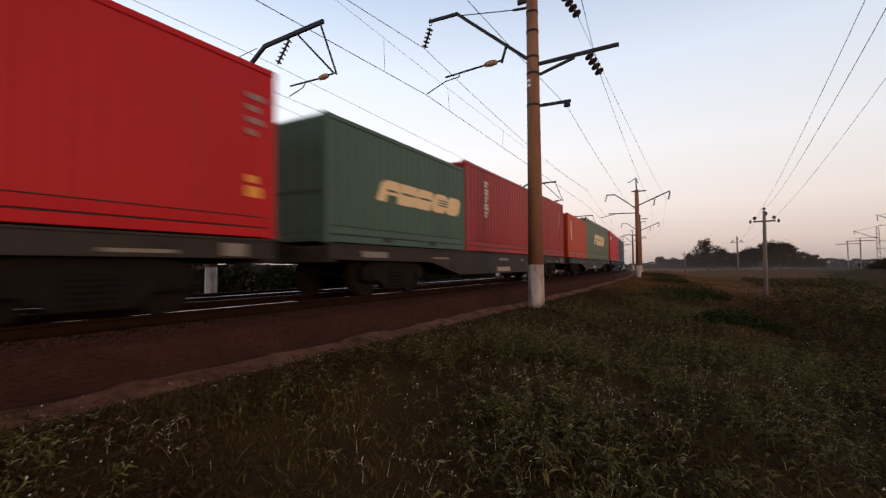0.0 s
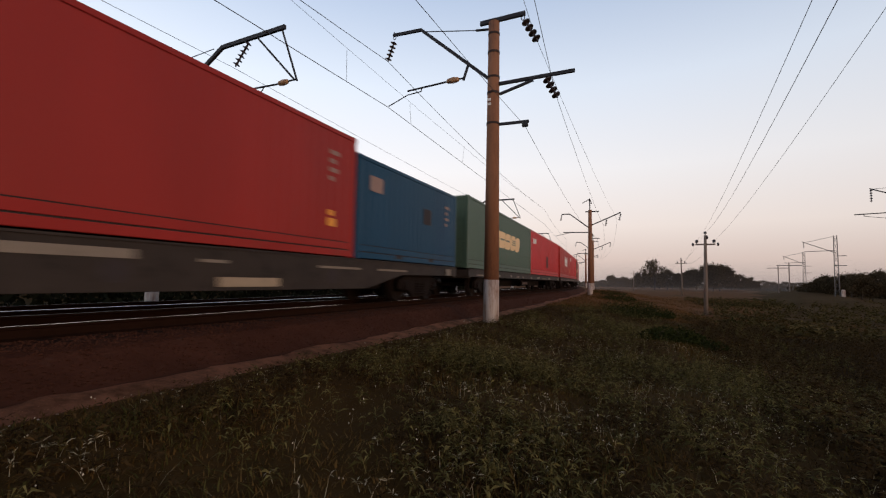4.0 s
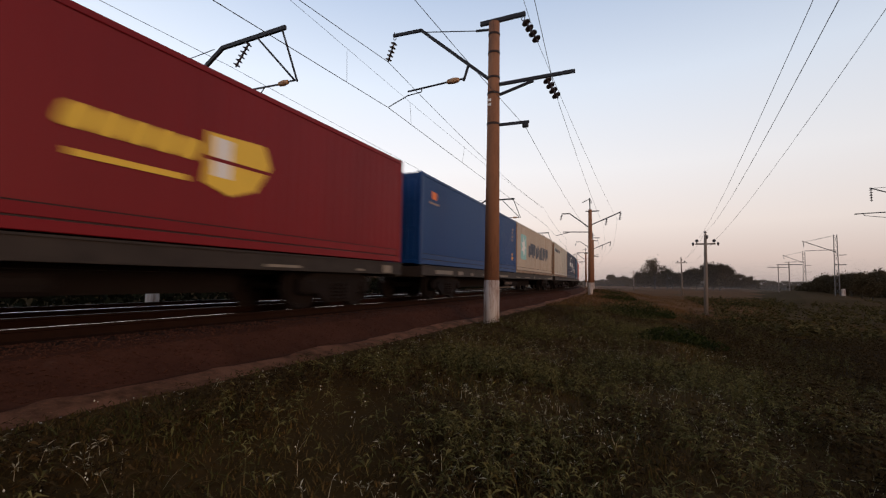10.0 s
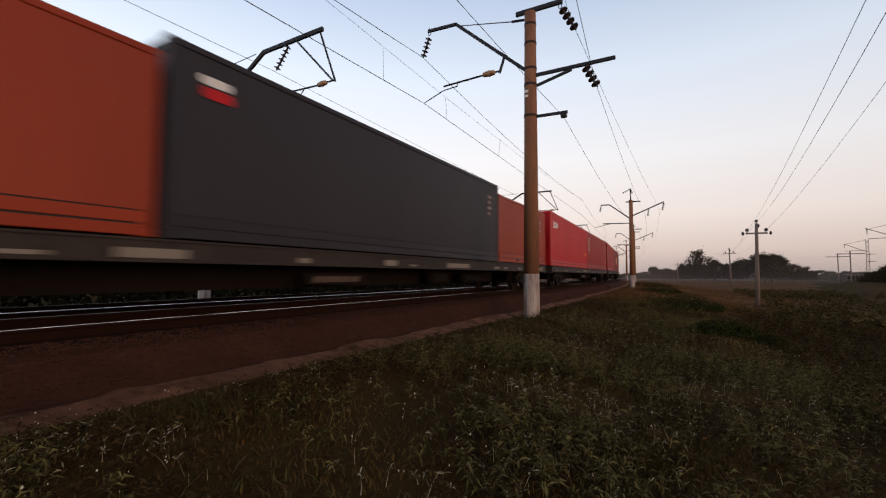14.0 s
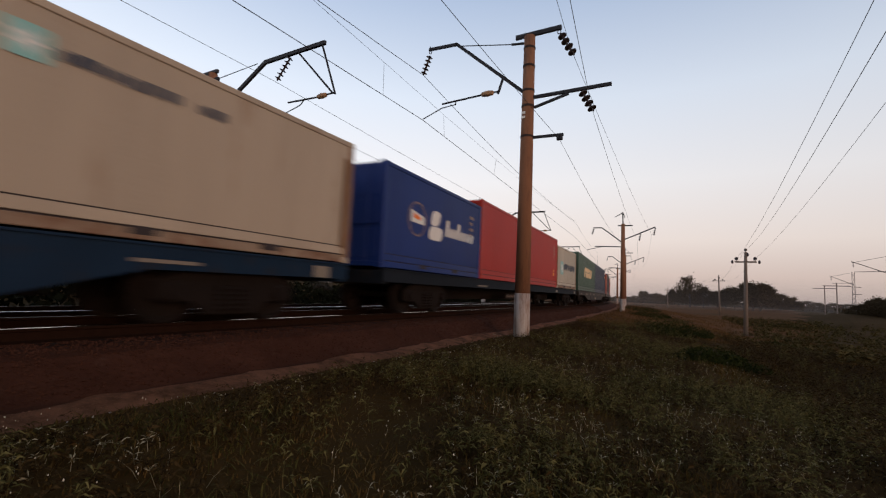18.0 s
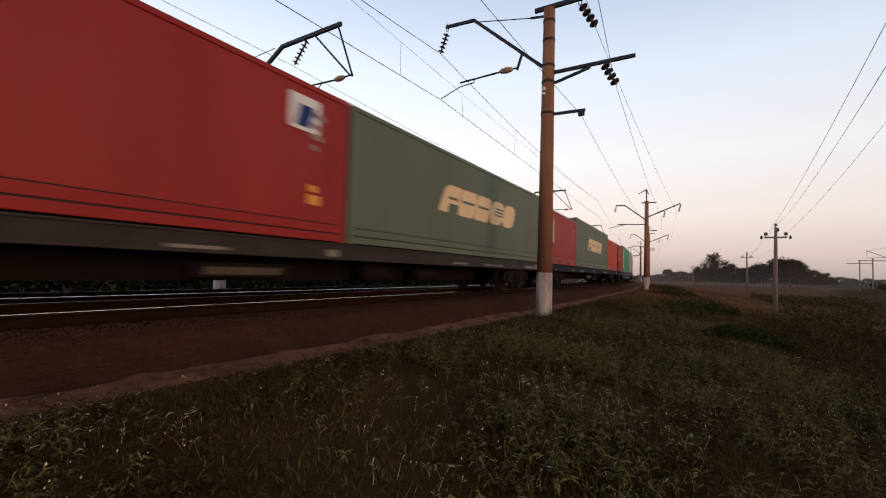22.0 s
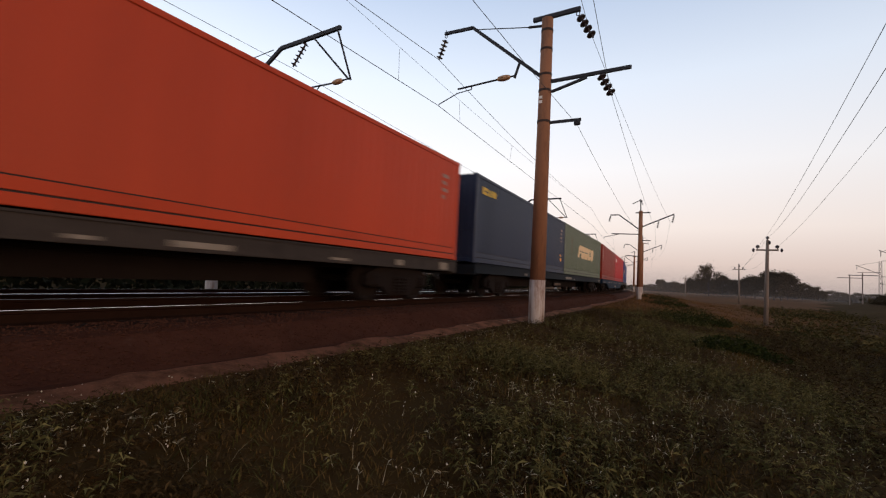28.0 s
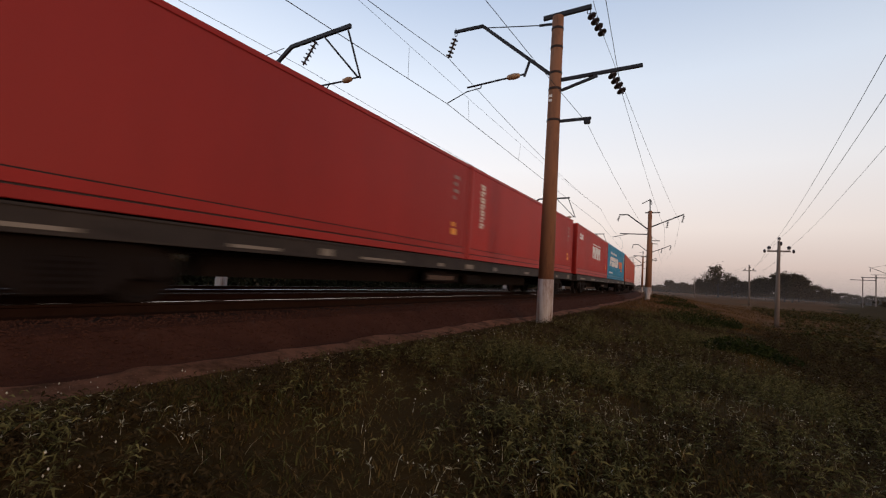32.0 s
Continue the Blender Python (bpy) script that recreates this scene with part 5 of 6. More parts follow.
for y, z in ((5.4, 8.05), (10.6, 7.62), (14.6, 7.47), (20.5, 7.47), (26.5, 7.53)):
    x = -8.23 - (0.27 / 6.8) * max(0.0, 12.8 - y) - 0.0576 * max(0.0, y - 12.8)
    wire("dropper", [(x, y, 6.63), (-8.35 - 0.03 * max(0.0, y - 12.8), y, z)], 0.0055, "thin vertical dropper between two wires", n=2)
wire("feeder_wire", supports(-17.75 - TRACK_X, 8.75, -22.2), 0.009, "feeder wire along the poles beyond the far track", sag=0.25)
wire("feeder_wire", [(-0.1, -20, 8.0), (-3.0, 12.4, 7.86), (-3.05, 45.5, 6.75), (-6, 78.5, 6.8), (-10.5, 111, 6.8)], 0.0065, "feeder wire on pole insulators", sag=0.3)
wire("feeder_wire", [(1.15, -20, 6.76), (-2.40, 12.5, 6.0), (-4.3, 45.5, 6.25), (-7.2, 78.5, 6.2), (-11.7, 111, 6.2)], 0.0065, "feeder wire on pole insulators", sag=0.3)
wire("shield_wire", [(-4.15, -20, 7.43), (-3.36, 12.8, 5.28), (-4.9, 45.5, 5.05), (-7.6, 78.5, 5.0), (-12, 111, 5.0)], 0.0065, "wire carried by small pole brackets", sag=0.55)


# ---- telegraph pole line across the meadow ----
def telegraph_pole():
    p = thing("telegraph_pole", "grey wooden telegraph pole with one crossarm and insulators", "pole", "telegraph poles")
    part("shaft", fix(lathe(bmesh.new(), (0, 0, -0.6), (0, 0, 6.55), [(0, 0.17), (0.5, 0.14), (1, 0.10)], 12)), WOOD, p, smooth=True)
    part("crossarm", boxes((-0.72, 0.72, -0.06, 0.06, 5.70, 5.82)), WOOD, p)
    for x in (-0.62, 0.62):
        part("insulator", fix(lathe(bmesh.new(), (x, 0, 5.82), (x, 0, 6.16), [(0, 0.03), (0.25, 0.03), (0.3, 0.13), (0.55, 0.11), (0.7, 0.15), (1, 0.05)], 10)), GLASS_INS, p)
        part("insulator", fix(lathe(bmesh.new(), (x + (0.28 if x > 0 else -0.28), 0, 5.62), (x + (0.28 if x > 0 else -0.28), 0, 5.9), [(0, 0.05), (0.5, 0.10), (1, 0.05)], 8)), GLASS_INS, p)
    part("top_insulator", fix(lathe(bmesh.new(), (0, 0, 6.5), (0, 0, 6.85), [(0, 0.04), (0.4, 0.04), (0.45, 0.12), (0.8, 0.10), (1, 0.04)], 10)), GLASS_INS, p)
    part("top_insulator", fix(lathe(bmesh.new(), (0.12, 0, 6.2), (0.12, 0, 6.5), [(0, 0.05), (0.5, 0.11), (1, 0.05)], 10)), GLASS_INS, p)
    return p


SP = Vector((3.91, 42.7, -1.74))
tp = telegraph_pole()
tp.matrix_basis = pose(*SP, 0, 0.6, -6)
far_tp = Vector((5.04, 99, -0.95))
copy_thing(tp, pose(*far_tp, 0, -1, -6))
copy_thing(tp, pose(-6.4, 170, -1.6, 0, 0.5, 2))
for dx, z, end, sag in ((-0.62, 5.95, (1.88, -6, 6.25), 0.8), (0.05, 6.75, (1.54, -6, 4.79), 0.8), (0.62, 5.95, (3.58, -6, 7.49), 0.8)):
    wire("telegraph_wire", [end, (SP.x + dx, SP.y, SP.z + z), (far_tp.x + dx, far_tp.y, far_tp.z + z), (-6.4 + dx, 170, -1.6 + z)], 0.0058, "thin telegraph wire sagging between wooden poles", sag=sag, n=26)

# ---- second railway across the meadow, with lattice masts ----
LINE2 = [(12, 40), (22.3, 92), (31.0, 135), (44.0, 190), (84.0, 340)]


def line2(s):
    """Point on the second railway at y = s."""
    for (xa, ya), (xb, yb) in zip(LINE2, LINE2[1:]):
        if s <= yb:
            return xa + (xb - xa) * (s - ya) / (yb - ya)
    return LINE2[-1][0]


def strip2(name, profile, y0, y1, mat):
    verts, faces = [], []
    n = 60
    for i in range(n + 1):
        y = y0 + (y1 - y0) * i / n
        for o, z in profile:
            verts.append((line2(y) + 2.4 + o, y - o * 0.26, z + min(1.1, 0.022 * (y - y0)) - 1.2 * max(0.0, 1 - (y - y0) / 16)))
    k = len(profile)
    for i in range(n):
        for j in range(k - 1):
            a = i * k + j
            faces.append((a, a + 1, a + k + 1, a + k))
    me = bpy.data.meshes.new(name)
    me.from_pydata(verts, [], faces)
    return piece(name, me, mat)


tagged(strip2("embankment", [(-12, -3.9), (-2.8, -1.55), (2.8, -1.55), (12, -3.9)], 62, 330, SOIL), "low dark embankment of a second railway", "embankment", kind="structure")
for o in (-0.8, 0.8):
    tagged(strip2("rail", [(o - 0.07, -1.56), (o - 0.035, -1.40), (o + 0.035, -1.40), (o + 0.07, -1.56)], 70, 330, RAIL_SIDE), "rusty rail of the second railway", "rail", kind="structure")


def lattice_mast(h, arm, label):
    p = thing("lattice_mast", label, "mast", "lattice masts")
    bm = bmesh.new()
    w0, w1 = 0.31, 0.21
    legs = []
    for sx, sy in ((-1, -1), (1, -1), (1, 1), (-1, 1)):
        beam(bm, (sx * w0, sy * w0, -1.2), (sx * w1, sy * w1, h), 0.07, 0.07)
        legs.append((sx, sy))
    n = 9
    for i in range(n):
        za, zb = -0.6 + (h + 0.4) * i / n, -0.6 + (h + 0.4) * (i + 1) / n
        wa, wb = w0 + (w1 - w0) * i / n, w0 + (w1 - w0) * (i + 1) / n
        for j in range(4):
            a, b = legs[j], legs[(j + 1) % 4]
            beam(bm, (a[0] * wa, a[1] * wa, za), (b[0] * wb, b[1] * wb, zb), 0.05, 0.05)
    part("tower", fix(bm), LATTICE, p)
    if arm:
        bm = beam(bmesh.new(), (-arm, 0, h - 0.9), (0, 0, h - 2.9), 0.10, 0.10)
        beam(bm, (-arm + 0.5, 0, h - 1.0), (0, 0, h - 0.1), 0.05, 0.05)
        part("bracket_beam", fix(bm), IRON, p)
        part("registration_arm", fix(rod(bmesh.new(), (-arm + 0.3, 0, h - 2.6), (0, 0, h - 2.5), 0.05, seg=6)), IRON, p)
        part("catenary_insulator", fix(disc_string(bmesh.new(), (-arm + 0.2, 0, h - 1.0), (-arm + 0.2, 0, h - 1.9), 5, 0.12)), GLASS_INS, p)
        for z in (h - 3.4, h - 5.0):
            part("cross_bar", boxes((-0.3, 1.3, -0.04, 0.04, z - 0.05, z + 0.05)), IRON, p)
    return p


masts = [(27.3, 94.0, 9.2, 4.3, 0.05), (32.6, 133.0, 9.0, 4.0, 0.0)]
for x, y, h, arm, z in masts:
    lattice_mast(h, arm, "grey steel lattice mast with bracket over the second railway").matrix_basis = pose(x, y, z, 0, 0, -14)
for x, y in ((29.2, 131.0), (31.0, 150.0)):
    q = thing("portal_post", "thin grey post of a line portal beside the second railway", "post", "portal posts", pose(x, y, -1.3, 0, 0, -14))
    part("shaft", fix(beam(bmesh.new(), (0, 0, -0.6), (0, 0, 7.6), 0.22, 0.22)), CONCRETE_GREY, q)
    part("cross_bar", boxes((-2.4, 2.4, -0.06, 0.06, 6.9, 7.05)), IRON, q)
edge = thing("catenary_pole", "concrete pole with long bracket beside the second railway", "pole", "catenary poles", pose(22.5, 52.3, 0.5, 0, 0, -14))
part("shaft", fix(lathe(bmesh.new(), (0, 0, -2.6), (0, 0, 9.4), [(0, 0.22), (1, 0.16)], 14)), CONCRETE, edge, smooth=True)
bm = beam(bmesh.new(), (-4.5, 0, 9.3), (0, 0, 7.2), 0.09, 0.09)
rod(bm, (-4.3, 0, 9.25), (0, 0, 9.2), 0.02, seg=5)
part("bracket_beam", fix(bm), IRON, edge)
bm = rod(bmesh.new(), (-5.6, 0, 6.95), (0, 0, 7.0), 0.05, seg=6)
rod(bm, (-5.0, 0, 6.95), (-4.9, 0, 6.75), 0.03, seg=5)
rod(bm, (-4.9, 0, 6.75), (-3.3, 0, 6.45), 0.025, seg=5)
part("registration_arm", fix(bm), IRON, edge)
part("catenary_insulator", fix(disc_string(bmesh.new(), (-4.4, 0, 9.2), (-4.4, 0, 8.0), 5, 0.12)), GLASS_INS, edge)
post = thing("marker_post", "small whitewashed marker post beside the second railway", "post", m=pose(27.9, 93.5, -0.75))
part("shaft", boxes((-0.24, 0.24, -0.16, 0.16, -0.9, 1.05), bevel=0.04), WHITEWASH, post)


# ---- vegetation ----
def leaf_material(name, base, other):
    m = bpy.data.materials.new(name)
    m.use_nodes = True
    n, l = m.node_tree.nodes, m.node_tree.links
    b = n["Principled BSDF"]
    b.inputs["Roughness"].default_value = 0.9
    b.inputs["Specular IOR Level"].default_value = 0.04
    g = n.new("ShaderNodeNewGeometry")
    r = n.new("ShaderNodeValToRGB")
    r.color_ramp.elements[0].color, r.color_ramp.elements[1].color = (*base, 1), (*other, 1)
    l.new(g.outputs["Random Per Island"], r.inputs[0])
    l.new(r.outputs[0], b.inputs["Base Color"])
    return m


GRASS = leaf_material("meadow_grass", (0.047, 0.028, 0.0075), (0.132, 0.079, 0.025))
GREEN_GRASS = leaf_material("green_grass", (0.034, 0.032, 0.008), (0.092, 0.076, 0.022))
# brown grass of the hollow, with shade darkening its colour
BROWN_GRASS = leaf_material("shade_darkened_brown_grass", (0.017, 0.010, 0.0040), (0.046, 0.026, 0.010))
FIELD = leaf_material("dry_field_grass", (0.092, 0.052, 0.020), (0.175, 0.090, 0.037))
WEED = leaf_material("olive_green_weed", (0.040, 0.034, 0.009), (0.158, 0.130, 0.046))
SHRUB = leaf_material("dark_shrub_leaves", (0.014, 0.019, 0.005), (0.038, 0.043, 0.011))
DRY = leaf_material("dry_straw", (0.14, 0.10, 0.045), (0.46, 0.38, 0.23))
CROWN = leaf_material("tree_leaves", (0.040, 0.030, 0.016), (0.080, 0.058, 0.034))
HEDGE = leaf_material("hedge_leaves", (0.010, 0.011, 0.005), (0.020, 0.020, 0.010))


def blades(name, count, region, height, width, mat, label, seed, rel=None, lean=0.5, bend_=True):
    """Thin bent blades scattered over a region (x0, x1, y0, y1), denser towards the camera."""
    rng = np.random.default_rng(seed)
    verts, faces = [], []
    x0, x1, y0, y1 = region
    made = 0
    while made < count:
        y = y0 + (y1 - y0) * rng.random() ** 1.7
        x = x0 + (x1 - x0) * rng.random()
        if x + bend(y) < -4.7 + 0.35 * sway(x, y, 1.1, 7):
            continue
        if (abs(x - 3.9) < 0.5 and 38 < y < 43) or (mat is FIELD and x > 0.165 * y + 2.0):
            continue
        patch = sway(x, y, 1.7, 11.0)
        if rel is not None and patch < rel + 0.25 * rng.standard_normal():
            continue
        made += 1
        z = ground_z(x, y) - 0.02
        h = height * (0.45 + 0.9 * rng.random()) * (1 + 0.5 * patch)
        w = width * (0.6 + 0.8 * rng.random())
        a = rng.random() * 6.283
        d = np.array([math.cos(a), math.sin(a)])
        q = np.array([-d[1], d[0]]) * w / 2
        ln = lean * h * rng.random()
        k = len(verts)
        m = d * ln * 0.35
        t = d * ln
        verts += [(x - q[0], y - q[1], z), (x + q[0], y + q[1], z), (x + m[0] + q[0] * 0.8, y + m[1] + q[1] * 0.8, z + h * 0.6), (x + m[0] - q[0] * 0.8, y + m[1] - q[1] * 0.8, z + h * 0.6), (x + t[0], y + t[1], z + h)]
        faces += [(k, k + 1, k + 2, k + 3), (k + 3, k + 2, k + 4)]
    me = bpy.data.meshes.new(name)
    me.from_pydata(verts, [], faces)
    return tagged(piece(name, me, mat), label, "grass", kind="stuff")


blades("meadow_grass", 105000, (-5, 3.2, -0.6, 24), 0.055, 0.011, GRASS, "dark olive green and brown meadow grass", 1, lean=2.4)
blades("green_grass", 18000, (-4.6, 4.5, -0.4, 26), 0.075, 0.011, GREEN_GRASS, "greener patches of meadow grass", 14, rel=0.30, lean=2.2)
blades("olive_far_grass", 14000, (5, 50, 30, 95), 0.13, 0.05, GRASS, "dull olive grass of the far meadow", 19, lean=1.2)
blades("far_meadow_grass", 24000, (0.5, 16, 11, 40), 0.11, 0.020, GRASS, "dull brown and olive grass farther out in the meadow", 17, lean=1.6)
blades("trampled_grass", 56000, (1.4, 11, -0.6, 24), 0.065, 0.013, BROWN_GRASS, "brown grass of the meadow's hollow, its colour darkened for shade", 12, lean=2.4)
blades("tall_grass", 7000, (-4.0, 9, 3, 36), 0.13, 0.009, GRASS, "taller tufts of olive meadow grass", 2, rel=0.12, lean=1.0)
blades("field_grass", 34000, (-9, 45, 24, 95), 0.13, 0.04, FIELD, "dull reddish far meadow grass", 3, rel=-0.5, lean=0.9)
blades("rear_grass", 26000, (-5, 9, -9, -0.5), 0.055, 0.013, GRASS, "dark olive and brown grass of the meadow", 15, lean=2.4)
blades("dry_stalks", 1500, (-4.6, 8, -0.4, 20), 0.11, 0.005, DRY, "pale dry grass stalks", 4, lean=2.2)


def herbs(name, count, region, mat, label, seed, tall, leaf, tiers, patch, step, droop=0.35, wide=0.10):
    """Herbs in clumps: thin stems with whorls of narrow pointed leaves."""
    rng = np.random.default_rng(seed)
    x0, x1, y0, y1 = region
    spots = []
    while len(spots) < count:
        y = y0 + (y1 - y0) * rng.random() ** 1.5
        x = x0 + (x1 - x0) * rng.random()
        if x + bend(y) < -4.55 or sway(x, y, step, 21.0) < patch + 0.12 * rng.standard_normal():
            continue
        spots.append((x, y, ground_z(x, y)))
    root = np.array(spots)
    n = 6
    total = count * tiers * n
    base = np.repeat(root, tiers * n, axis=0)
    high = np.repeat(tall * (0.45 + 0.8 * rng.random(count)), tiers * n)
    lean = np.repeat(0.30 * rng.standard_normal((count, 2)), tiers * n, axis=0)
    level = np.tile(np.repeat((np.arange(tiers) + 1.0) / tiers, n), count)
    rise = high * level * (0.85 + 0.3 * rng.random(total))
    p = base + np.stack([lean[:, 0] * rise, lean[:, 1] * rise, rise], 1)
    turn = np.repeat(6.283 * rng.random(count * tiers), n)
    a = turn + np.tile(np.arange(n), count * tiers) * 6.283 / n + 0.35 * rng.standard_normal(total)
    up = 0.10 + 0.85 * rng.random(total) * (0.4 + 0.6 * level)
    size = leaf * (0.45 + 0.8 * rng.random(total)) * (1.15 - 0.4 * level)
    d = np.stack([np.cos(a), np.sin(a), up], 1)
    d /= np.linalg.norm(d, axis=1)[:, None]
    side = np.stack([-np.sin(a), np.cos(a), 0.5 * rng.standard_normal(total)], 1) * (size * wide)[:, None]
    mid = p + d * (size * 0.5)[:, None]
    tip = p + d * size[:, None]
    tip[:, 2] -= droop * size * (0.5 + rng.random(total))
    verts = np.stack([p, mid + side, tip, mid - side], 1).reshape(-1, 3)
    faces = np.arange(total * 4).reshape(-1, 4).tolist()
    top = root + np.stack([lean[::tiers * n, 0] * high[::tiers * n], lean[::tiers * n, 1] * high[::tiers * n], high[::tiers * n]], 1)
    thin = np.array([0.003, 0.002, 0.0])
    stems = np.stack([root - thin, root + thin, top], 1).reshape(-1, 3)
    faces += (total * 4 + np.arange(count * 3)).reshape(-1, 3).tolist()
    me = bpy.data.meshes.new(name)
    me.from_pydata(np.concatenate([verts, stems]).tolist(), [], faces)
    return tagged(piece(name, me, mat), label, "weeds", kind="stuff")


def seed_heads(name, count, region, low, high, size, mat, label, seed):
    """Tiny pale buds standing over the grass in loose twos and threes."""
    rng = np.random.default_rng(seed)
    x0, x1, y0, y1 = region
    verts, faces = [], []
    made = 0
    while made < count:
        y = y0 + (y1 - y0) * rng.random() ** 1.5
        x = x0 + (x1 - x0) * rng.random()
        if x + bend(y) < -4.7 or sway(x, y, 1.6, 33.0) < 0.05 + 0.2 * rng.standard_normal():
            continue
        z = ground_z(x, y)
        for i in range(1 + int(3 * rng.random())):
            q = (x + 0.03 * rng.standard_normal(), y + 0.03 * rng.standard_normal(), z + low + (high - low) * rng.random())
            r = size * (0.5 + rng.random())
            k = len(verts)
            verts += [(q[0] - r, q[1], q[2]), (q[0], q[1] - r, q[2]), (q[0] + r, q[1], q[2]), (q[0], q[1] + r, q[2]), (q[0], q[1], q[2] + 1.7 * r), (q[0], q[1], q[2] - 1.2 * r)]
            faces += [tuple(k + j for j in f) for f in ((0, 1, 4), (1, 2, 4), (2, 3, 4), (3, 0, 4), (1, 0, 5), (2, 1, 5), (3, 2, 5), (0, 3, 5))]
            made += 1
    me = bpy.data.meshes.new(name)
    me.from_pydata(verts, [], faces)
    return tagged(piece(name, me, mat), label, "weeds", kind="stuff")


PALE = leaf_material("pale_weed_leaves", (0.09, 0.074, 0.030), (0.42, 0.36, 0.24))
BUD = leaf_material("pale_buds", (0.30, 0.26, 0.18), (0.70, 0.63, 0.50))
SCRUB = leaf_material("dark_scrub", (0.034, 0.028, 0.010), (0.125, 0.092, 0.034))
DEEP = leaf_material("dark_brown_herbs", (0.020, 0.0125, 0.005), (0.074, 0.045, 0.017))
herbs("leafy_weeds", 1500, (-3.9, 3.6, 0.2, 17), WEED, "olive green leafy weeds in clumps among the grass", 6, 0.22, 0.105, 3, 0.24, 1.5, 0.4, 0.07)
herbs("pale_weeds", 1250, (-4.1, 4.6, 0.6, 14), PALE, "pale star-shaped weeds standing out of the grass", 8, 0.11, 0.075, 1, 0.0, 1.9, 0.2, 0.07)
herbs("scattered_weeds", 420, (-3.4, 3.0, 2.2, 10), WEED, "single olive weeds with long narrow leaves in the grass", 61, 0.17, 0.12, 2, -0.5, 1.2, 0.4, 0.075)
herbs("tall_weeds", 1500, (-3.2, 5, 6, 28), WEED, "knee-high olive weeds standing in clumps in the meadow", 18, 0.34, 0.11, 4, 0.16, 2.6, 0.4, 0.075)
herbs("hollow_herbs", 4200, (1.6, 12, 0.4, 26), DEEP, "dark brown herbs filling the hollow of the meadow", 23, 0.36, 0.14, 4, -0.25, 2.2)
herbs("low_herbs", 6500, (-4.4, 3.4, 0.2, 22), DEEP, "low dark brown herbs between the grass tufts", 27, 0.13, 0.09, 2, -0.15, 1.5)
herbs("path_weeds", 60, (-5.0, -4.0, 0.0, 16), PALE, "small pale weeds at the edge of the gravel", 9, 0.08, 0.05, 1, -1.0, 1.0)
herbs("far_scrub", 2000, (4.5, 46, 22, 92), SCRUB, "low dark scrub scattered over the far meadow", 71, 0.50, 0.30, 3, -0.12, 6.0, 0.3, 0.22)
herbs("near_scrub", 450, (-2.5, 9, 24, 44), SCRUB, "low dark green scrub beyond the hollow", 73, 0.26, 0.18, 3, 0.15, 4.0, 0.3, 0.2)
seed_heads("seed_heads", 800, (-4.4, 6.5, 0.8, 15), 0.10, 0.26, 0.0050, BUD, "tiny pale seed heads over the grass", 37)


def tree_model(name, h, w, seed, label, leaves=1500):
    rng = np.random.default_rng(seed)
    p = thing(name, label, "tree", "distant trees")
    bm = rod(bmesh.new(), (0, 0, -0.5), (0.1, 0, h * 0.55), 0.03 * h, 0.014 * h, seg=8)
    tips = []
    for i in range(13):
        z = h * (0.25 + 0.5 * i / 13)
        a = rng.random() * 6.28
        l = w * (0.20 + 0.45 * rng.random())
        tip = (l * math.cos(a), l * math.sin(a), z + h * 0.2 * rng.random())
        rod(bm, (0.05, 0, z * 0.85), tip, 0.010 * h, 0.004 * h, seg=5, caps=False)
        tips.append(tip)
    tips.append((0, 0, h * 0.85))
    part("trunk", fix(bm), BARK, p)
    verts, faces = [], []
    for i in range(leaves):
        c = np.array(tips[rng.integers(len(tips))])
        q = c + rng.standard_normal(3) * np.array([w * 0.115, w * 0.115, h * 0.062])
        s = (0.009 + 0.012 * rng.random()) * (h + w)
        a, b = rng.standard_normal(3), rng.standard_normal(3)
        a /= np.linalg.norm(a)
        b -= a * (a @ b)
        b /= np.linalg.norm(b)
        k = len(verts)
        verts += [tuple(q - a * s), tuple(q + b * s * 0.6), tuple(q + a * s), tuple(q - b * s * 0.6)]
        faces.append((k, k + 1, k + 2, k + 3))
    me = bpy.data.meshes.new("crown")
    me.from_pydata(verts, [], faces)
    piece("crown", me, CROWN, p)
    return p


models = [tree_model("tree", 9.0, 7.0, 31, "dark leafy tree at the edge of the meadow", 6500), tree_model("tree", 11.0, 6.0, 32, "tall dark tree with an open crown", 2600),
          tree_model("tree", 6.0, 8.0, 33, "broad dark bush at the edge of the meadow", 6500), tree_model("tree", 7.5, 5.0, 34, "slim dark tree at the edge of the meadow", 4200)]
rng = random.Random(12)
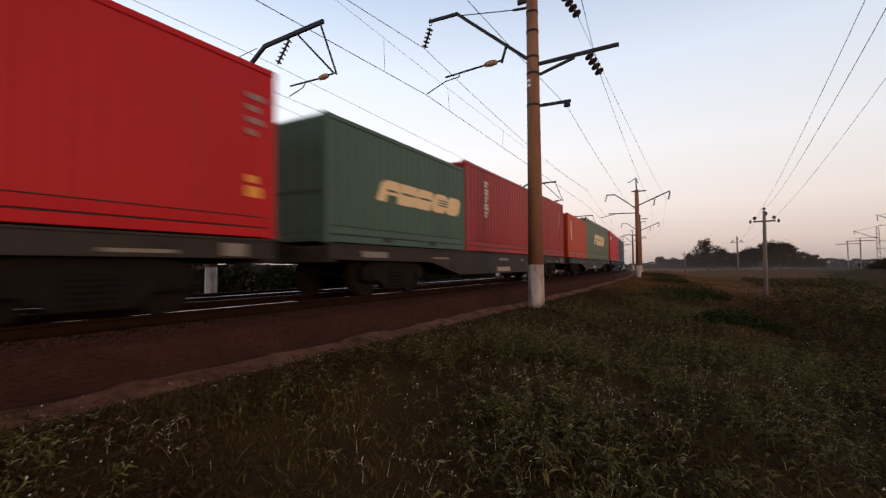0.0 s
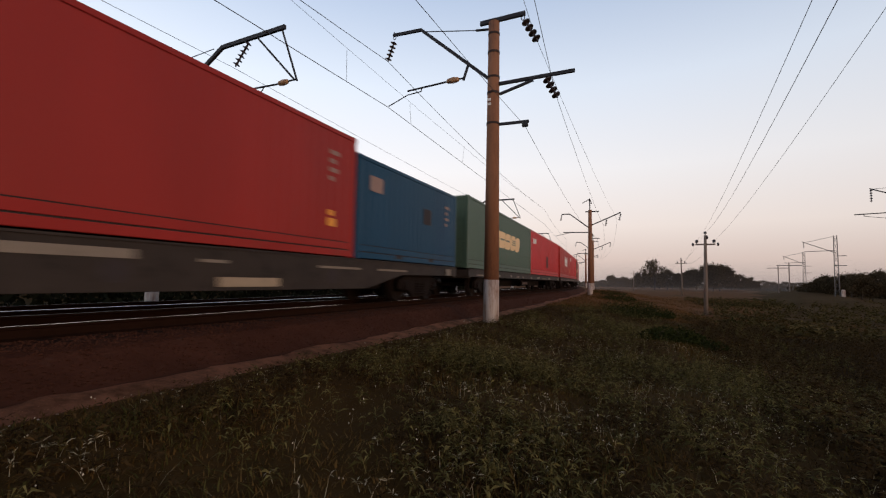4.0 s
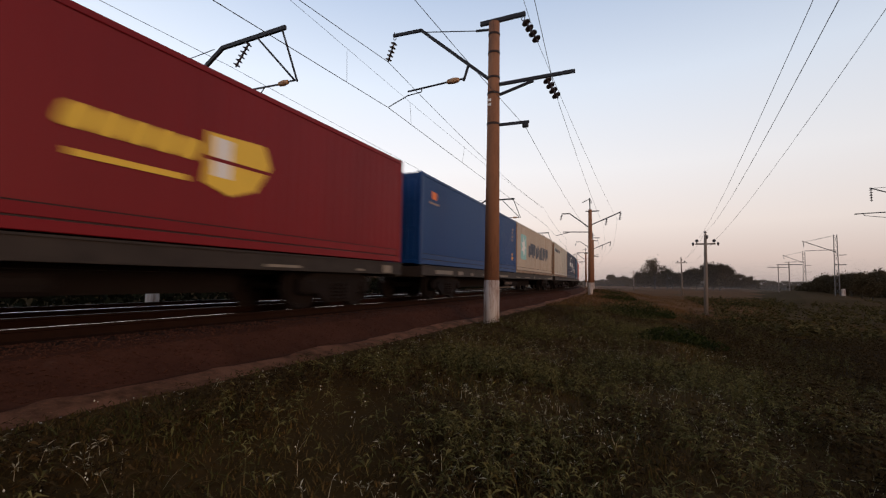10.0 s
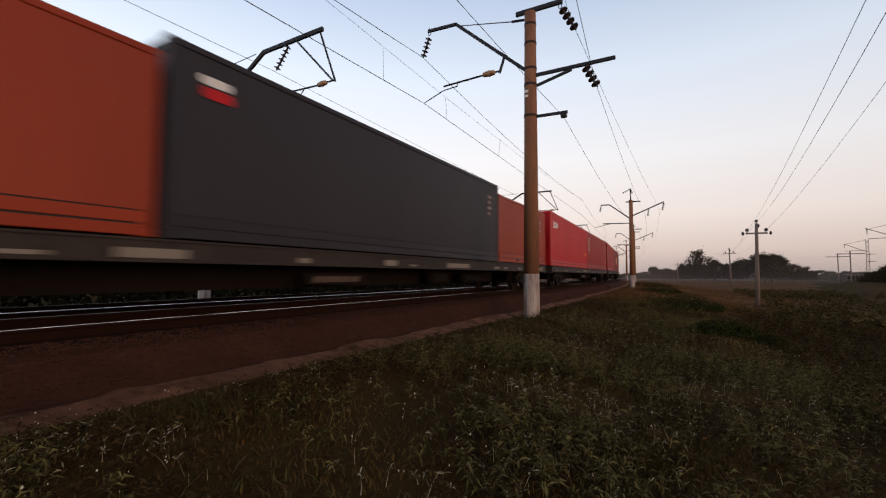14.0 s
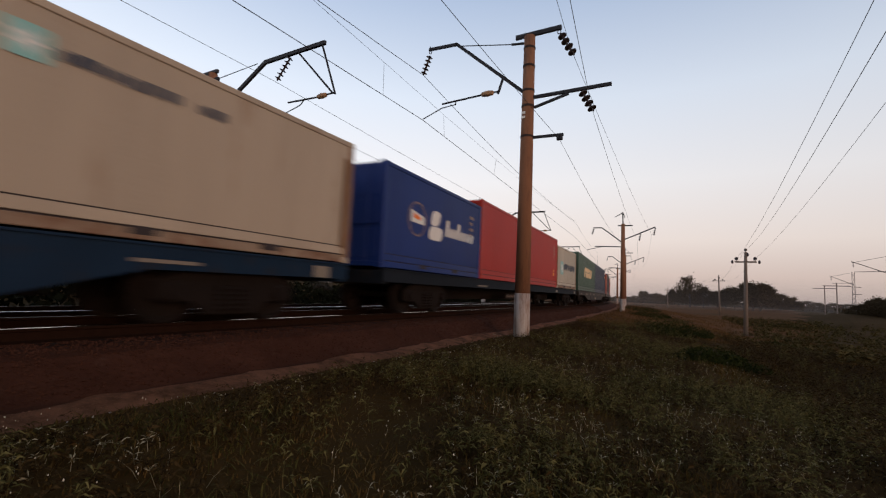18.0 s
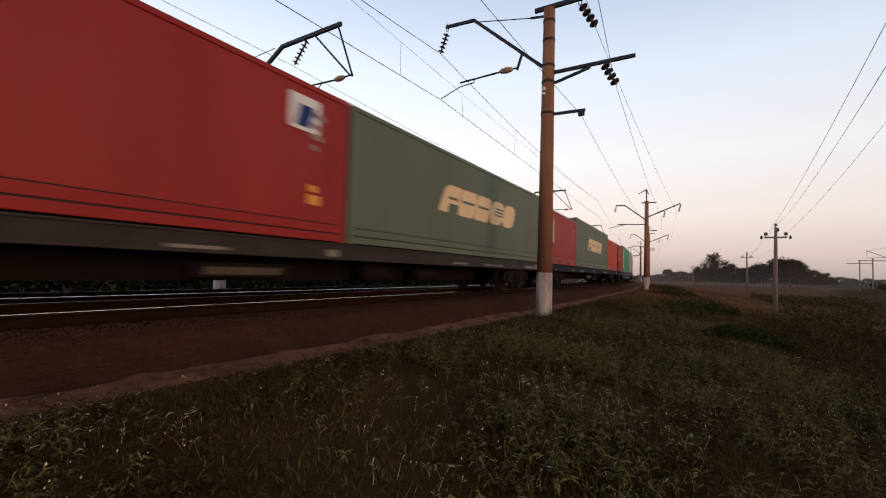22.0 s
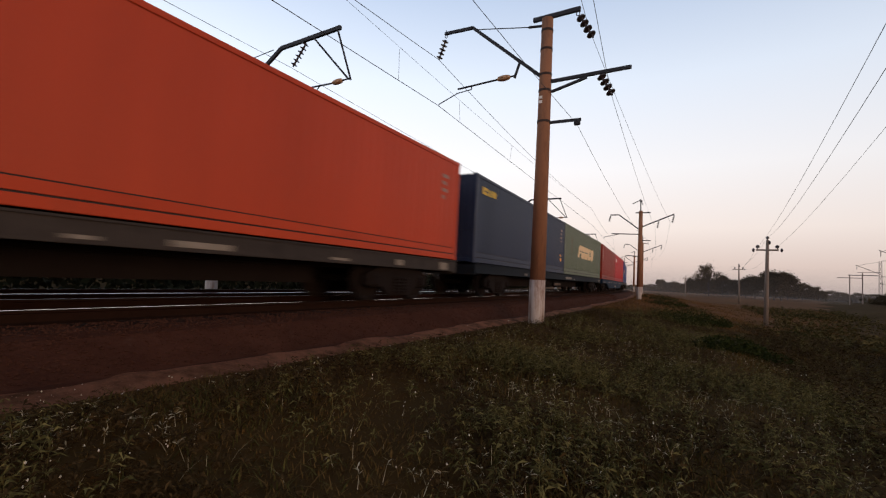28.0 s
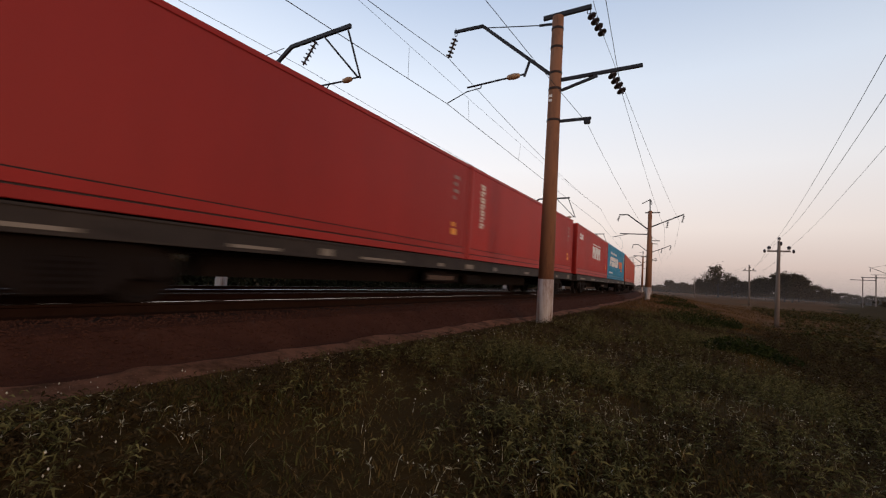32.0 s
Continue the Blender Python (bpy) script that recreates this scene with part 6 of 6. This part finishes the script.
# azimuth, distance, elevation of the top in degrees, model
spots = [(-6.4, 340, 0.35, 2), (-5.4, 330, 0.5, 2), (-4.5, 300, 1.2, 0), (-3.9, 300, 0.85, 2), (-3.3, 300, 1.0, 0), (-2.5, 285, 0.75, 2), (-1.7, 245, 1.1, 0), (-1.0, 230, 1.65, 0), (0.1, 215, 3.0, 1), (-0.2, 228, 1.3, 2), (0.6, 228, 1.15, 2), (1.4, 222, 2.15, 3), (1.9, 226, 1.5, 2), (2.7, 238, 1.1, 2),
         (3.5, 222, 1.9, 0), (4.3, 216, 2.1, 0), (5.1, 212, 2.6, 0), (5.9, 208, 2.85, 3), (6.5, 208, 2.65, 0), (7.0, 226, 1.2, 2), (7.6, 230, 1.5, 3), (8.2, 232, 1.45, 0), (8.8, 262, 0.8, 2), (9.4, 250, 1.2, 3), (10.2, 310, 0.7, 2), (11.2, 330, 0.6, 2), (12.2, 330, 0.6, 2), (13.2, 320, 0.55, 2),
         (14.2, 128, 0.6, 2), (14.9, 118, 1.2, 0), (15.4, 112, 1.6, 3), (15.9, 110, 1.4, 0), (16.5, 108, 1.65, 0), (17.2, 106, 1.5, 3), (17.9, 108, 1.8, 0), (18.6, 115, 1.8, 0), (19.2, 145, 2.1, 3), (20.3, 142, 2.0, 0), (21.5, 140, 2.1, 0), (22.8, 138, 2.0, 2), (24.2, 138, 2.1, 0),
         (-68.4, 55, 4.3, 3), (-62, 70, 3.0, 2), (-75, 60, 3.2, 0), (-55, 80, 2.9, 0), (-82, 60, 3.0, 2)]
for az, d, el, mi in spots:
    src = models[mi]
    base_h = (9.0, 11.0, 6.0, 7.5)[mi]
    x, y = d * math.sin(radians(az)), d * math.cos(radians(az))
    k = (d * math.tan(radians(el)) + 2.6) / (base_h * 0.97)
    k *= 1.0 if mi == 1 else 0.88
    wide = max(k * 0.85, 0.40)
    copy_thing(src, pose(x, y, -2.0, 0, 0, rng.uniform(0, 360)) @ Matrix.Diagonal((wide, wide, k, 1)))
for i, src in enumerate(models):
    src.matrix_basis = pose(-48 - 9 * i, 190 + 15 * i, -2)


def thicket(name, count, line, depth, height, size, mat, label, seed):
    """A dense belt of leaf clumps along a line of points."""
    rng = np.random.default_rng(seed)
    verts, faces = [], []
    seg = [math.dist(a, b) for a, b in zip(line, line[1:])]
    for i in range(count):
        u = rng.random() * sum(seg)
        for (a, b), l in zip(zip(line, line[1:]), seg):
            if u <= l:
                break
            u -= l
        x, y = a[0] + (b[0] - a[0]) * u / l, a[1] + (b[1] - a[1]) * u / l
        top = height * (0.75 + 0.35 * sway(x, y, 6.0, seed) + 0.2 * sway(x, y, 1.9, seed + 1))
        q = np.array([x + depth * rng.standard_normal(), y + depth * rng.standard_normal(), -1.9 + top * rng.random() ** 0.7])
        s = size * (0.6 + 0.8 * rng.random())
        c, d = rng.standard_normal(3), rng.standard_normal(3)
        c /= np.linalg.norm(c)
        d -= c * (c @ d)
        d /= np.linalg.norm(d)
        k = len(verts)
        verts += [tuple(q - c * s), tuple(q + d * s * 0.6), tuple(q + c * s), tuple(q - d * s * 0.6)]
        faces.append((k, k + 1, k + 2, k + 3))
    me = bpy.data.meshes.new(name)
    me.from_pydata(verts, [], faces)
    return tagged(piece(name, me, mat), label, "bushes", kind="stuff")


thicket("hedge", 26000, [(-30, -25), (-30, 20), (-33, 60), (-45, 120)], 1.2, 3.3, 0.22, HEDGE, "dense dark belt of bushes beyond the far track", 41)
thicket("tree_belt", 16000, [(-55, 345), (20, 330), (90, 335), (130, 300)], 4.0, 3.6, 0.8, CROWN, "hazy dark belt of distant woods", 42)
thicket("tree_belt", 9000, [(39, 152), (60, 130), (95, 110)], 2.5, 4.0, 0.5, CROWN, "dark belt of trees beyond the second railway", 43)


def shrub(x, y, r, h, seed):
    rng = np.random.default_rng(seed)
    p = thing("shrub", "low dark green shrub in the meadow", "shrub", "meadow shrubs", pose(x, y, ground_z(x, y)))
    verts, faces = [], []
    for i in range(2400):
        a, u = rng.random() * 6.283, rng.random() ** 0.5
        q = np.array([r * u * math.cos(a), 0.7 * r * u * math.sin(a), h * rng.random() * (1 - 0.75 * u * u) * (0.8 + 0.3 * math.sin(5 * a + seed))])
        s = 0.03 + 0.04 * rng.random()
        c, d = rng.standard_normal(3), rng.standard_normal(3)
        c /= np.linalg.norm(c)
        d -= c * (c @ d)
        d /= np.linalg.norm(d)
        k = len(verts)
        verts += [tuple(q - c * s), tuple(q + d * s * 0.4), tuple(q + c * s), tuple(q - d * s * 0.4)]
        faces.append((k, k + 1, k + 2, k + 3))
    me = bpy.data.meshes.new("leaves")
    me.from_pydata(verts, [], faces)
    piece("leaves", me, SHRUB, p)
    for i in range(5):
        a = i * 1.3 + seed
        part("stem", fix(rod(bmesh.new(), (0, 0, -0.1), (0.5 * r * math.cos(a), 0.4 * r * math.sin(a), h * 0.7), 0.012, 0.005, seg=5)), BARK, p)


for i, (x, y, r, h) in enumerate(((-1.2, 23.4, 1.2, 0.62), (-0.3, 24.0, 1.3, 0.70), (0.35, 14.6, 0.9, 0.34), (1.0, 15.4, 1.0, 0.36), (0.6, 17.2, 1.0, 0.40), (-3.0, 40.0, 1.8, 0.7), (4.6, 33.0, 1.6, 0.5), (7.5, 60.0, 3.2, 1.1), (12.0, 66.0, 3.6, 1.2), (-5.2, 58.0, 2.4, 0.9))):
    shrub(x, y, r, h, 50 + i)


# upright see-through sheets that paint haze and thin mist over the far meadow
def haze_material():
    m = bpy.data.materials.new("painted_haze")
    m.use_nodes = True
    n, l = m.node_tree.nodes, m.node_tree.links
    n.remove(n["Principled BSDF"])
    tc = n.new("ShaderNodeTexCoord")
    sep = n.new("ShaderNodeSeparateXYZ")
    l.new(tc.outputs["Object"], sep.inputs[0])
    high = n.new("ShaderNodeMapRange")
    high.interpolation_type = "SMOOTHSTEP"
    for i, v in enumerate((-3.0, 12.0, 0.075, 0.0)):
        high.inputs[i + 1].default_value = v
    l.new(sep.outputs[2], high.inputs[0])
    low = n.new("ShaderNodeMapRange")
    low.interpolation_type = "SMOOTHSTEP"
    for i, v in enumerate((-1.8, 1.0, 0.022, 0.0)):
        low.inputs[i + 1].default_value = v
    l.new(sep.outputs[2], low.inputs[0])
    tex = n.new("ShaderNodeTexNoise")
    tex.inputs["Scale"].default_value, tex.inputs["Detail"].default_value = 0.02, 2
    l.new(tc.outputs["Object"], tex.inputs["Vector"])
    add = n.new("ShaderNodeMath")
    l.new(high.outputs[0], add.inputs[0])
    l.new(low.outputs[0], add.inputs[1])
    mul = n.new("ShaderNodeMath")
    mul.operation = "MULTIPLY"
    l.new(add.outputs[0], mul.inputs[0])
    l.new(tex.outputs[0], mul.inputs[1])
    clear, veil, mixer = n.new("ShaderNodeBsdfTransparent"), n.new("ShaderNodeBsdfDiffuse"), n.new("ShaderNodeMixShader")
    # the haze is this pale colour, thinning out with height
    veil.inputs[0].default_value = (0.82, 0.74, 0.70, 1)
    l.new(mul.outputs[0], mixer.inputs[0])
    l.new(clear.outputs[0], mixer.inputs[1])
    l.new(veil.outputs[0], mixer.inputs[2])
    l.new(mixer.outputs[0], n["Material Output"].inputs[0])
    return m


HAZE = haze_material()
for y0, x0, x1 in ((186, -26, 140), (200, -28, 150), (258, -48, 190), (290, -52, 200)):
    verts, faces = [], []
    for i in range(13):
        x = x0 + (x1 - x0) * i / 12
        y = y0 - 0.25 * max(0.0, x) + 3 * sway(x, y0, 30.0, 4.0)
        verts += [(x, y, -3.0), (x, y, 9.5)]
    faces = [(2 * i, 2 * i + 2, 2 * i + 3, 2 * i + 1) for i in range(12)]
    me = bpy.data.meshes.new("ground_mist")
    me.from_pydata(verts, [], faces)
    tagged(piece("ground_mist", me, HAZE, smooth=True), "upright pale sheet painting haze and thin mist over the far meadow", "mist", kind="stuff")
motions()
